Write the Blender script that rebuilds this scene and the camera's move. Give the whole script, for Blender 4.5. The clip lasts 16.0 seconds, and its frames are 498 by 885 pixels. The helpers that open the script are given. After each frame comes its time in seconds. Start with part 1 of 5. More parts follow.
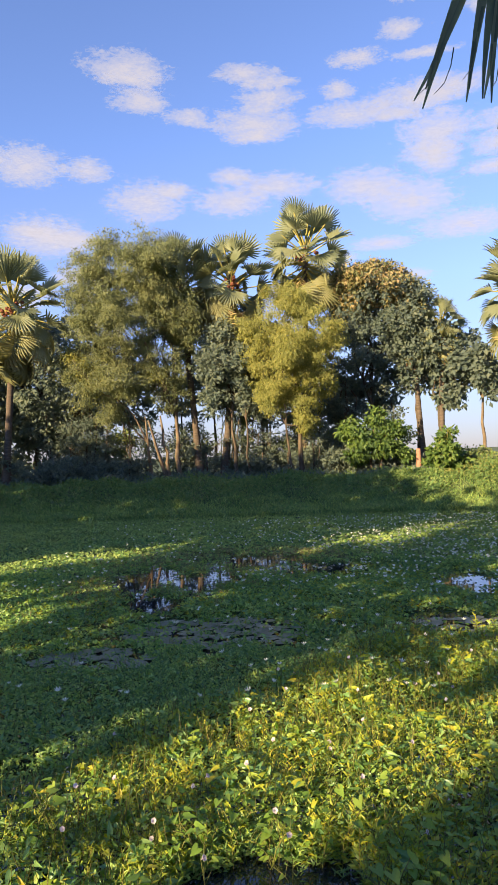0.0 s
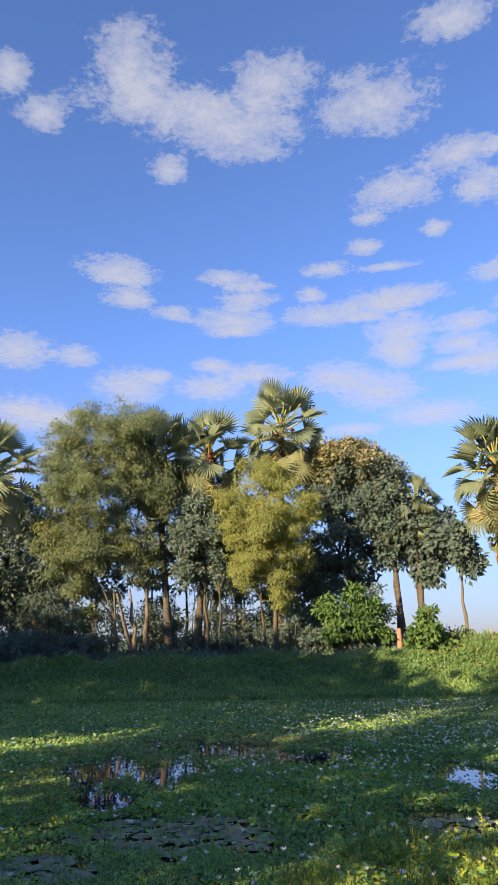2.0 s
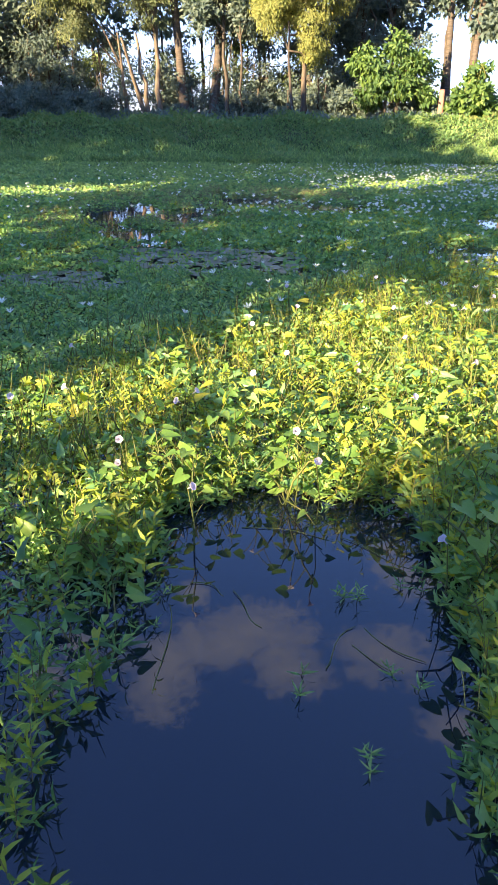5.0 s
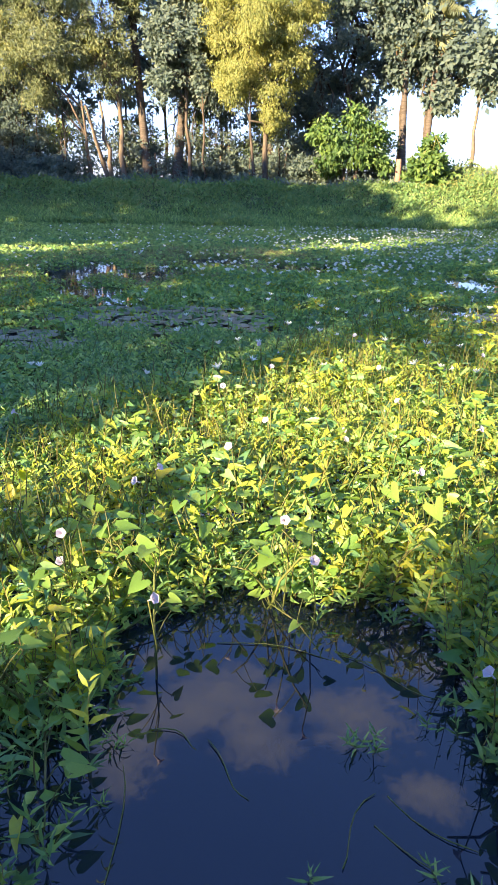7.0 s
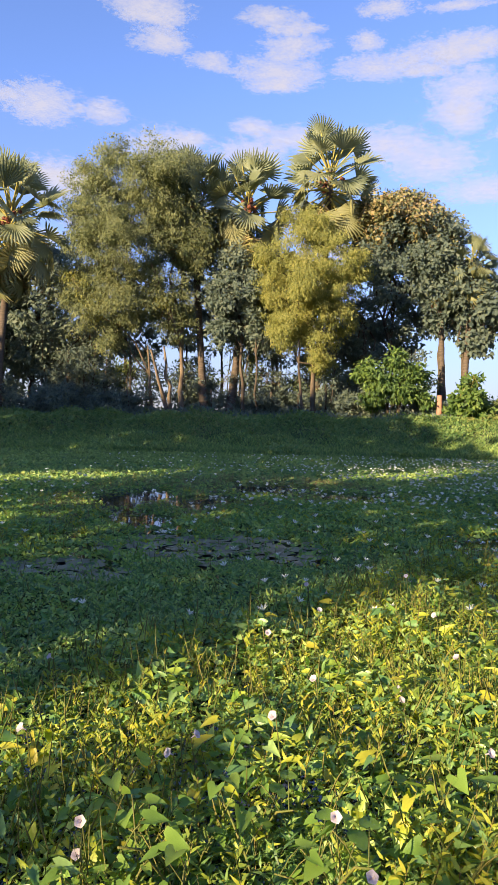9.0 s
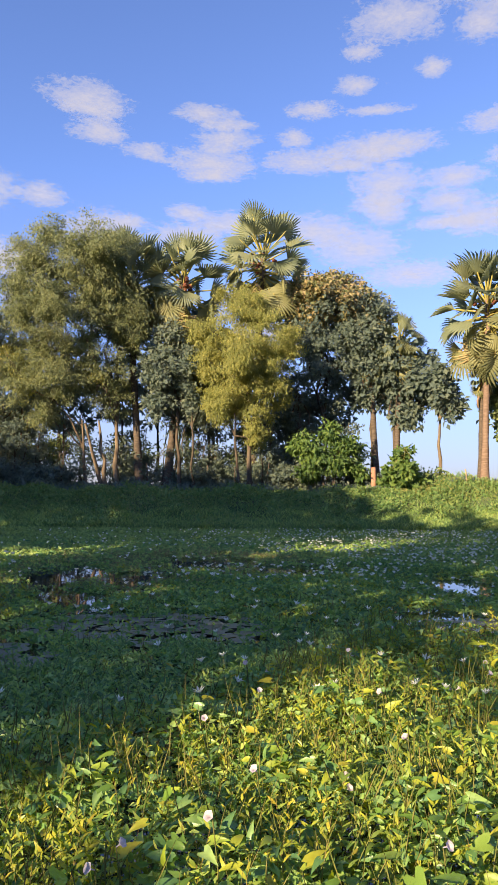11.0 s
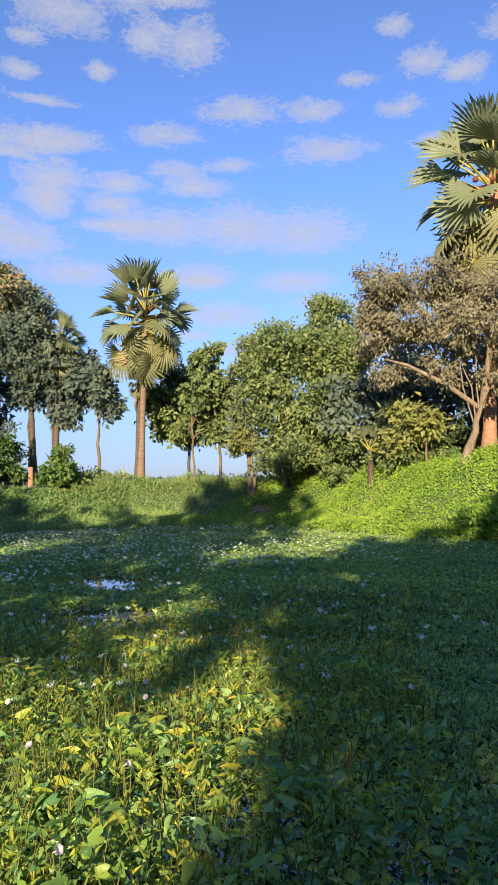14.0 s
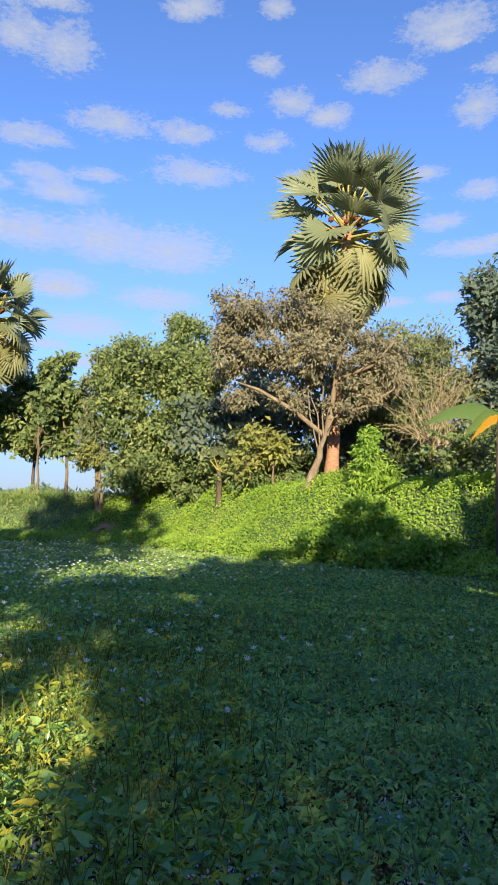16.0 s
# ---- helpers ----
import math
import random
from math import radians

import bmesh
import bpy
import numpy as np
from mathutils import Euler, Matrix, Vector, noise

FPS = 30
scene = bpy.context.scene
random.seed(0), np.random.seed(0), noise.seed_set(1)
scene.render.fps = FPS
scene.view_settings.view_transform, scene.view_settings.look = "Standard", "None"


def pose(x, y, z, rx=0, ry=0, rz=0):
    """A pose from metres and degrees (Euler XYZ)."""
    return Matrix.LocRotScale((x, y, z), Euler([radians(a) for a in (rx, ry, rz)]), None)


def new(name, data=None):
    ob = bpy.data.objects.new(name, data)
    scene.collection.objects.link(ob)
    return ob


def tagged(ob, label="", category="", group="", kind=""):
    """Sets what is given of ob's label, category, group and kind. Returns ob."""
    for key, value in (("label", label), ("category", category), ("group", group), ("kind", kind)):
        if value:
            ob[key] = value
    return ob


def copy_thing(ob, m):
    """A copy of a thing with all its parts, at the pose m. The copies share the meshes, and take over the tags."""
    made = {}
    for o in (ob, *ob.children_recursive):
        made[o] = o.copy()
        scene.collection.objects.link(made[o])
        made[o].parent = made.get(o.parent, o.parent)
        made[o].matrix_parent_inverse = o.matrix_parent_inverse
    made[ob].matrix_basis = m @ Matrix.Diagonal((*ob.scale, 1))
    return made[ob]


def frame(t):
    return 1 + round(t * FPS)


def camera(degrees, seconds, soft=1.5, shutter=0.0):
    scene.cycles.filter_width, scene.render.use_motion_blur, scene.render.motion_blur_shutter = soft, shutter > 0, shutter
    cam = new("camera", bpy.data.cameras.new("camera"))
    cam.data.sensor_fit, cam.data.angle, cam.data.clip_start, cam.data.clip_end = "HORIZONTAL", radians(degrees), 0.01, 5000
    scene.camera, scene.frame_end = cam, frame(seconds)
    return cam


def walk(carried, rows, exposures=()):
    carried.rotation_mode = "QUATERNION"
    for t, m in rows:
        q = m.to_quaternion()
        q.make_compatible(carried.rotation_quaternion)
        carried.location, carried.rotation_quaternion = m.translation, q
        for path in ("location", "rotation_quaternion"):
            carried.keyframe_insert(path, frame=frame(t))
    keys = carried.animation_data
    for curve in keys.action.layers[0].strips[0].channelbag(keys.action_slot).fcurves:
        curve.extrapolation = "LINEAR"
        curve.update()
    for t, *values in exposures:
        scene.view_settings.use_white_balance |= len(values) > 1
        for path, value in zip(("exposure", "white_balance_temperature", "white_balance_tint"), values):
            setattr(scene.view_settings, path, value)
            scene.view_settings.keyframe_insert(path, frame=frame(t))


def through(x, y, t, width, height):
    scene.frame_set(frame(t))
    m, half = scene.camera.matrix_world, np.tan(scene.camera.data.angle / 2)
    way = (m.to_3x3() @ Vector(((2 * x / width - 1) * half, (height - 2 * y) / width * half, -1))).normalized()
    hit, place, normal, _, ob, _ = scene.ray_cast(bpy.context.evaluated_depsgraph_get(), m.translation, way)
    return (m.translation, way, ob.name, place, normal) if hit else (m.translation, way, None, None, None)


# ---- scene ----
cam = camera(40.3, 16.0, soft=0.95)
PATH = [  # seconds, x, y, z, yaw, pitch, roll
    (0, 0.504, -0.526, 1.918, 3.72, 1.10, -2.05),
    (0.5, 0.490, -0.422, 1.908, 1.71, 4.27, 0.63),
    (1, 0.489, -0.306, 1.852, 2.33, 7.81, 2.29),
    (1.5, 0.465, -0.188, 1.794, 1.57, 14.31, 0.87),
    (2, 0.455, -0.112, 1.741, 1.16, 16.04, -1.16),
    (2.5, 0.459, -0.025, 1.663, 1.86, 8.98, -0.66),
    (3, 0.436, 0.157, 1.571, 1.66, 1.50, -0.59),
    (3.5, 0.390, 0.275, 1.503, -1.08, -5.85, -1.24),
    (4, 0.380, 0.417, 1.406, 0.68, -8.83, -0.45),
    (4.5, 0.346, 0.553, 1.290, 3.70, -19.99, 0.06),
    (4.7, 0.326, 0.606, 1.232, 3.46, -22.61, 0.14),
    (5.22, 0.299, 0.712, 1.160, 2.23, -27.42, 0.46),
    (5.75, 0.273, 0.857, 1.102, 0.46, -28.54, 0.88),
    (6.28, 0.256, 0.989, 1.068, -0.88, -26.70, 1.18),
    (6.8, 0.253, 1.059, 1.065, -0.82, -22.60, 1.15),
    (7, 0.257, 1.075, 1.078, -0.40, -20.70, 1.05),
    (7.5, 0.266, 1.084, 1.116, 2.36, -15.11, 0.25),
    (8, 0.258, 1.084, 1.150, 3.83, -9.85, 1.01),
    (8.2, 0.256, 1.088, 1.164, 4.30, -8.06, 1.13),
    (8.72, 0.255, 1.121, 1.167, 4.41, -3.97, 1.30),
    (9.25, 0.256, 1.188, 1.151, 3.08, -0.94, 1.22),
    (9.78, 0.258, 1.252, 1.131, 1.51, 1.25, 0.98),
    (10.3, 0.256, 1.275, 1.125, 0.93, 2.79, 0.64),
    (10.5, 0.253, 1.268, 1.129, 1.05, 3.28, 0.51),
    (11, 0.261, 1.266, 1.132, -1.21, 4.01, 0.63),
    (11.5, 0.277, 1.274, 1.131, -5.08, 4.60, 0.32),
    (12, 0.296, 1.269, 1.135, -10.49, 5.54, 0.40),
    (12.5, 0.312, 1.238, 1.147, -16.00, 6.02, 0.75),
    (13, 0.344, 1.250, 1.145, -20.53, 6.07, 0.08),
    (13.5, 0.355, 1.253, 1.139, -24.68, 5.19, -0.23),
    (14, 0.379, 1.262, 1.132, -29.20, 3.92, -0.78),
    (14.5, 0.404, 1.270, 1.129, -32.27, 3.46, -0.09),
    (15, 0.427, 1.260, 1.136, -34.41, 4.70, 1.06),
    (15.5, 0.462, 1.258, 1.130, -38.00, 4.81, 1.47),
    (16, 0.491, 1.241, 1.134, -41.46, 5.54, 1.34),
]
walk(cam, [(t, pose(x, y, z, 90 + pitch, 0, yaw) @ pose(0, 0, 0, 0, 0, roll)) for t, x, y, z, yaw, pitch, roll in PATH],
     [(0, 1.58, 7350, 13), (1.0, 1.44, 6780, 13), (1.5, 1.33, 6400, 9), (2.0, 1.36, 6400, 9), (3.0, 1.58, 6950, 12), (4.0, 1.8, 7000, 13), (4.6, 2.57, 6550, 13), (7.0, 2.55, 6450, 14),
      (7.6, 2.3, 6650, 14), (8.2, 1.86, 6900, 14), (10.5, 1.5, 6850, 14), (11.5, 1.4, 6750, 15), (12.5, 1.28, 6560, 12), (14.5, 1.27, 6180, 8), (16, 1.33, 6060, 5)])

# ---- light: low morning sun behind the camera's left shoulder, blue sky ----
SUN_EL = 18.0
SUN_U = Vector((0.636, 0.772, 0.0))      # the way the sunlight travels over the ground
SUN_V = Vector((0.772, -0.636, 0.0))     # across it, to the right
world = bpy.data.worlds.new("sky")
scene.world = world
world.use_nodes = True
wn = world.node_tree
sky = wn.nodes.new("ShaderNodeTexSky")
sky.sky_type, sky.sun_disc = "NISHITA", False
sky.sun_elevation = radians(SUN_EL)
sky.sun_rotation = math.atan2(-SUN_U.x, -SUN_U.y)
sky.air_density, sky.dust_density, sky.ozone_density = 0.7, 0.0, 5.0
tint = wn.nodes.new("ShaderNodeMix")
tint.data_type, tint.blend_type = "RGBA", "MULTIPLY"
tint.inputs[0].default_value = 1.0
tint.inputs[7].default_value = (1.20, 1.03, 1.08, 1)
wn.links.new(sky.outputs[0], tint.inputs[6])
wn.links.new(tint.outputs[2], wn.nodes["Background"].inputs[0])
wn.nodes["Background"].inputs[1].default_value = 0.121
sun = new("sun", bpy.data.lights.new("sun", "SUN"))
sun.data.energy, sun.data.angle, sun.data.color = 5.0, radians(0.5), (1.0, 0.84, 0.53)
_dir = SUN_U * math.cos(radians(SUN_EL)) - Vector((0, 0, math.sin(radians(SUN_EL))))
sun.matrix_world = Matrix.Translation((-20, -20, 30)) @ _dir.to_track_quat("-Z", "Y").to_matrix().to_4x4()


# ---- materials ----
def nodes_of(name):
    m = bpy.data.materials.new(name)
    m.use_nodes = True
    nt = m.node_tree
    nt.nodes.clear()
    return m, nt, nt.nodes.new("ShaderNodeOutputMaterial")


def node(nt, kind, **values):
    n = nt.nodes.new("ShaderNode" + kind)
    for key, value in values.items():
        n.inputs[key.replace("_", " ")].default_value = value
    return n


def ramp(nt, stops):
    r = nt.nodes.new("ShaderNodeValToRGB")
    els = r.color_ramp.elements
    els[0].position, els[0].color = stops[0][0], (*stops[0][1], 1)
    els[1].position, els[1].color = stops[-1][0], (*stops[-1][1], 1)
    for p, c in stops[1:-1]:
        els.new(p).color = (*c, 1)
    return r


def leaf_mat(name, stops, through=0.35, rough=0.5, patch=0.9, spec=0.3):
    """Leaves: a colour of its own for each leaf, drifting over the plant in patches, with light passing through."""
    m, nt, out = nodes_of(name)
    geo, obj = nt.nodes.new("ShaderNodeNewGeometry"), nt.nodes.new("ShaderNodeObjectInfo")
    tex = nt.nodes.new("ShaderNodeTexCoord")
    big = node(nt, "TexNoise", Scale=patch, Detail=3.0)
    nt.links.new(geo.outputs["Position"], big.inputs["Vector"])
    a = node(nt, "Math")
    a.operation = "MULTIPLY_ADD"
    a.inputs[1].default_value = 0.62
    nt.links.new(geo.outputs["Random Per Island"], a.inputs[0])
    b = node(nt, "Math")
    b.operation = "MULTIPLY_ADD"
    b.inputs[1].default_value, b.inputs[2].default_value = 0.7, -0.16
    nt.links.new(big.outputs[0], b.inputs[0])
    nt.links.new(b.outputs[0], a.inputs[2])
    c = node(nt, "Math")
    c.operation = "MULTIPLY_ADD"
    c.inputs[1].default_value, c.inputs[2].default_value = 0.16, -0.08
    nt.links.new(obj.outputs["Random"], c.inputs[0])
    s = node(nt, "Math")
    nt.links.new(a.outputs[0], s.inputs[0])
    nt.links.new(c.outputs[0], s.inputs[1])
    r = ramp(nt, stops)
    nt.links.new(s.outputs[0], r.inputs[0])
    fine = node(nt, "TexNoise", Scale=45.0, Detail=4.0)
    nt.links.new(tex.outputs["Object"], fine.inputs["Vector"])
    mix = node(nt, "Mix")
    mix.data_type, mix.blend_type = "RGBA", "MULTIPLY"
    mix.inputs[0].default_value = 0.35
    fr = ramp(nt, [(0.3, (0.6, 0.6, 0.55)), (0.65, (1.15, 1.15, 1.1))])
    nt.links.new(fine.outputs[0], fr.inputs[0])
    nt.links.new(r.outputs[0], mix.inputs[6])
    nt.links.new(fr.outputs[0], mix.inputs[7])
    p = node(nt, "BsdfPrincipled", Roughness=rough, Specular_IOR_Level=spec)
    nt.links.new(mix.outputs[2], p.inputs["Base Color"])
    bump = node(nt, "Bump", Strength=0.15, Distance=0.01)
    nt.links.new(fine.outputs[0], bump.inputs["Height"])
    nt.links.new(bump.outputs[0], p.inputs["Normal"])
    tr = node(nt, "BsdfTranslucent")
    bright = node(nt, "HueSaturation", Saturation=1.15, Value=1.35)
    nt.links.new(mix.outputs[2], bright.inputs["Color"])
    nt.links.new(bright.outputs[0], tr.inputs[0])
    sh = node(nt, "MixShader", Fac=through)
    nt.links.new(p.outputs[0], sh.inputs[1])
    nt.links.new(tr.outputs[0], sh.inputs[2])
    nt.links.new(sh.outputs[0], out.inputs[0])
    return m


def rough_mat(name, stops, scale=6.0, stretch=(1, 1, 1), bump_d=0.02, rough=0.9, fine=40.0, spec=0.2):
    """Bark, earth and the like: noise at two scales, with relief."""
    m, nt, out = nodes_of(name)
    tex = nt.nodes.new("ShaderNodeTexCoord")
    mp = node(nt, "Mapping", Scale=stretch)
    nt.links.new(tex.outputs["Object"], mp.inputs[0])
    n1, n2 = node(nt, "TexNoise", Scale=scale, Detail=6.0, Roughness=0.65), node(nt, "TexNoise", Scale=fine, Detail=4.0)
    nt.links.new(mp.outputs[0], n1.inputs["Vector"])
    nt.links.new(mp.outputs[0], n2.inputs["Vector"])
    add = node(nt, "Math")
    add.operation = "MULTIPLY_ADD"
    add.inputs[1].default_value = 0.3
    nt.links.new(n2.outputs[0], add.inputs[0])
    nt.links.new(n1.outputs[0], add.inputs[2])
    r = ramp(nt, stops)
    nt.links.new(add.outputs[0], r.inputs[0])
    p = node(nt, "BsdfPrincipled", Roughness=rough, Specular_IOR_Level=spec)
    nt.links.new(r.outputs[0], p.inputs["Base Color"])
    b = node(nt, "Bump", Strength=0.7, Distance=bump_d)
    nt.links.new(add.outputs[0], b.inputs["Height"])
    nt.links.new(b.outputs[0], p.inputs["Normal"])
    nt.links.new(p.outputs[0], out.inputs[0])
    return m


def water_mat():
    m, nt, out = nodes_of("pond water")
    tex = nt.nodes.new("ShaderNodeTexCoord")
    n = node(nt, "TexNoise", Scale=2.2, Detail=3.0)
    nt.links.new(tex.outputs["Object"], n.inputs["Vector"])
    b = node(nt, "Bump", Strength=0.06, Distance=0.02)
    nt.links.new(n.outputs[0], b.inputs["Height"])
    p = node(nt, "BsdfPrincipled", Base_Color=(0.008, 0.013, 0.022, 1), Roughness=0.02, IOR=1.6)
    nt.links.new(b.outputs[0], p.inputs["Normal"])
    nt.links.new(p.outputs[0], out.inputs[0])
    return m


def cloud_mat(cover, size, glow):
    """High thin cloud: vapour with frayed edges, its sunlit white given off as a glow."""
    m, nt, out = nodes_of("cloud")
    tex, obj = nt.nodes.new("ShaderNodeTexCoord"), nt.nodes.new("ShaderNodeObjectInfo")
    off = node(nt, "Math")
    off.operation = "MULTIPLY"
    off.inputs[1].default_value = 37.0
    nt.links.new(obj.outputs["Random"], off.inputs[0])
    n = node(nt, "TexNoise", Scale=size, Detail=9.0, Roughness=0.62, Distortion=0.25)
    n.noise_dimensions = "4D"
    nt.links.new(off.outputs[0], n.inputs["W"])
    geo = nt.nodes.new("ShaderNodeNewGeometry")
    nt.links.new(geo.outputs["Position"], n.inputs["Vector"])
    g = nt.nodes.new("ShaderNodeTexGradient")
    g.gradient_type = "SPHERICAL"
    nt.links.new(tex.outputs["Object"], g.inputs[0])
    a = node(nt, "Math")
    a.operation = "MULTIPLY_ADD"
    a.inputs[1].default_value = 0.5
    fine = node(nt, "TexNoise", Scale=size * 4.5, Detail=5.0, Roughness=0.6, Distortion=0.6)
    nt.links.new(geo.outputs["Position"], fine.inputs["Vector"])
    both = node(nt, "Mix")
    both.inputs[0].default_value = 0.38
    nt.links.new(n.outputs[0], both.inputs[2])
    nt.links.new(fine.outputs[0], both.inputs[3])
    nt.links.new(g.outputs[1], a.inputs[0])
    nt.links.new(both.outputs[0], a.inputs[2])
    r = ramp(nt, [(cover, (0, 0, 0)), (cover + 0.12, (0.45,) * 3), (cover + 0.36, (0.82,) * 3)])
    edge = ramp(nt, [(0.0, (0, 0, 0)), (0.3, (1, 1, 1))])
    nt.links.new(g.outputs[1], edge.inputs[0])
    mul = node(nt, "Math")
    mul.operation = "MULTIPLY"
    nt.links.new(a.outputs[0], r.inputs[0])
    nt.links.new(r.outputs[0], mul.inputs[0])
    nt.links.new(edge.outputs[0], mul.inputs[1])
    e = node(nt, "Emission", Color=(0.96, 0.955, 1.09, 1), Strength=glow)
    t = node(nt, "BsdfTransparent")
    mx = node(nt, "MixShader")
    nt.links.new(mul.outputs[0], mx.inputs[0])
    nt.links.new(t.outputs[0], mx.inputs[1])
    nt.links.new(e.outputs[0], mx.inputs[2])
    nt.links.new(mx.outputs[0], out.inputs[0])
    return m


WATER = water_mat()
CLOUD = cloud_mat(0.66, 0.05, 0.255)
CLOUD_LOW = cloud_mat(0.63, 0.075, 0.26)
EARTH = rough_mat("bank earth", [(0.3, (0.05, 0.08, 0.035)), (0.55, (0.08, 0.115, 0.05)), (0.8, (0.13, 0.14, 0.07))], 1.6, bump_d=0.06, fine=14.0)
BARE = rough_mat("bare reddish soil", [(0.3, (0.20, 0.12, 0.06)), (0.8, (0.36, 0.22, 0.11))], 6.0, bump_d=0.04)
BARK = rough_mat("brown bark", [(0.3, (0.035, 0.027, 0.02)), (0.6, (0.085, 0.062, 0.045)), (0.85, (0.16, 0.12, 0.085))], 9.0, (1, 1, 0.25))
BARK_PALE = rough_mat("pale ochre bark", [(0.3, (0.075, 0.055, 0.038)), (0.6, (0.155, 0.11, 0.075)), (0.85, (0.25, 0.185, 0.125))], 9.0, (1, 1, 0.3))
BARK_LEAN = rough_mat("grey beige bark", [(0.3, (0.10, 0.073, 0.05)), (0.6, (0.195, 0.14, 0.098)), (0.85, (0.30, 0.225, 0.16))], 9.0, (1, 1, 0.3))
BARK_TAN = rough_mat("tan ringed palm bark", [(0.3, (0.10, 0.065, 0.048)), (0.6, (0.20, 0.13, 0.095)), (0.85, (0.29, 0.20, 0.15))], 5.0, (1, 1, 6.0))
BARK_RED = rough_mat("reddish brown palm bark", [(0.3, (0.22, 0.10, 0.065)), (0.6, (0.36, 0.17, 0.11)), (0.85, (0.44, 0.25, 0.17))], 7.0, (1, 1, 2.5))
BARK_PALM = rough_mat("grey ringed palm bark", [(0.3, (0.045, 0.034, 0.027)), (0.6, (0.10, 0.075, 0.058)), (0.85, (0.17, 0.125, 0.095))], 5.0, (1, 1, 6.0))
TWIG = rough_mat("dry twig bark", [(0.3, (0.22, 0.15, 0.09)), (0.8, (0.42, 0.31, 0.2))], 12.0, (1, 1, 0.4))
PETIOLE = rough_mat("yellow green palm stalk", [(0.3, (0.20, 0.19, 0.05)), (0.8, (0.42, 0.34, 0.10))], 9.0)
FIBRE = rough_mat("rusty dead palm fibre", [(0.3, (0.12, 0.072, 0.05)), (0.6, (0.26, 0.15, 0.10)), (0.85, (0.38, 0.25, 0.17))], 14.0, (1, 1, 0.3))
FRUIT = rough_mat("dark red palm fruit", [(0.3, (0.05, 0.02, 0.015)), (0.8, (0.22, 0.07, 0.04))], 9.0, rough=0.5)
STEM = rough_mat("pale green stem", [(0.3, (0.06, 0.075, 0.02)), (0.6, (0.13, 0.145, 0.035)), (0.85, (0.22, 0.17, 0.06))], 14.0, rough=0.6)
FROND = leaf_mat("grey green palm leaf", [(0.1, (0.10, 0.13, 0.08)), (0.5, (0.215, 0.24, 0.14)), (0.9, (0.37, 0.37, 0.215))], 0.36, 0.45, 0.7, 0.35)
FROND_OLD = leaf_mat("yellowing palm leaf", [(0.1, (0.11, 0.12, 0.055)), (0.5, (0.22, 0.22, 0.105)), (0.9, (0.37, 0.335, 0.165))], 0.28, 0.5, 0.7, 0.3)
FROND_DRY = leaf_mat("straw coloured dry palm leaf", [(0.1, (0.232, 0.145, 0.072)), (0.5, (0.435, 0.319, 0.160)), (0.9, (0.609, 0.478, 0.246))], 0.2, 0.7)
OLIVE = leaf_mat("olive green small leaves", [(0.05, (0.13, 0.16, 0.09)), (0.45, (0.215, 0.235, 0.115)), (0.9, (0.345, 0.335, 0.165))], 0.42, spec=0.2)
YELLOW = leaf_mat("yellow green drooping leaves", [(0.05, (0.15, 0.175, 0.06)), (0.45, (0.275, 0.28, 0.09)), (0.9, (0.42, 0.385, 0.13))], 0.4, spec=0.2)
DARK = leaf_mat("dark green broad leaves", [(0.05, (0.10, 0.135, 0.125)), (0.5, (0.155, 0.195, 0.16)), (0.9, (0.245, 0.27, 0.20))], 0.45, 0.6, spec=0.18)
RUSTY = leaf_mat("leaves with a rusty flush", [(0.05, (0.07, 0.09, 0.045)), (0.4, (0.16, 0.17, 0.075)), (0.65, (0.34, 0.28, 0.13)), (0.95, (0.44, 0.30, 0.17))], 0.3, 0.45, 0.5)
BROWNISH = leaf_mat("brownish olive leaves", [(0.05, (0.115, 0.105, 0.075)), (0.5, (0.225, 0.20, 0.13)), (0.9, (0.36, 0.31, 0.20))], 0.38, patch=1.1)
MID = leaf_mat("mid green leaves", [(0.05, (0.07, 0.105, 0.045)), (0.5, (0.16, 0.205, 0.075)), (0.9, (0.33, 0.345, 0.13))])
BRIGHT = leaf_mat("fresh green broad leaves", [(0.05, (0.04, 0.085, 0.03)), (0.5, (0.09, 0.155, 0.042)), (0.9, (0.19, 0.26, 0.06))], 0.35)
VINE = leaf_mat("light green creeper leaves", [(0.05, (0.09, 0.19, 0.04)), (0.5, (0.26, 0.39, 0.055)), (0.95, (0.43, 0.51, 0.085))], 0.4, patch=0.8)
WEED = leaf_mat("water weed leaves", [(0.05, (0.06, 0.13, 0.055)), (0.5, (0.24, 0.39, 0.10)), (0.85, (0.50, 0.60, 0.165)), (0.99, (0.54, 0.44, 0.11))], 0.42, rough=0.36, patch=0.6, spec=0.55)
WEED_FAR = leaf_mat("pale green weed carpet", [(0.05, (0.12, 0.19, 0.08)), (0.5, (0.30, 0.42, 0.125)), (0.9, (0.50, 0.57, 0.19)), (0.99, (0.55, 0.47, 0.13))], 0.42, rough=0.45, patch=0.5, spec=0.35)
# spinach and herb leaves in paired tones: sunshine or shade painted into the colour
SPINACH_SUN = leaf_mat("water spinach leaves", [(0.0, (0.06, 0.14, 0.045)), (0.32, (0.19, 0.32, 0.055)), (0.62, (0.43, 0.47, 0.055)), (0.88, (0.60, 0.48, 0.06)), (1.0, (0.55, 0.27, 0.06))], 0.42, 0.42, 1.2, 0.4)
SPINACH_SHADE = leaf_mat("water spinach leaves in a shade tone", [(0.0, (0.05, 0.115, 0.055)), (0.5, (0.175, 0.335, 0.115)), (0.92, (0.42, 0.57, 0.18)), (1.0, (0.54, 0.47, 0.08))], 0.42, 0.34, 1.2, 0.55)
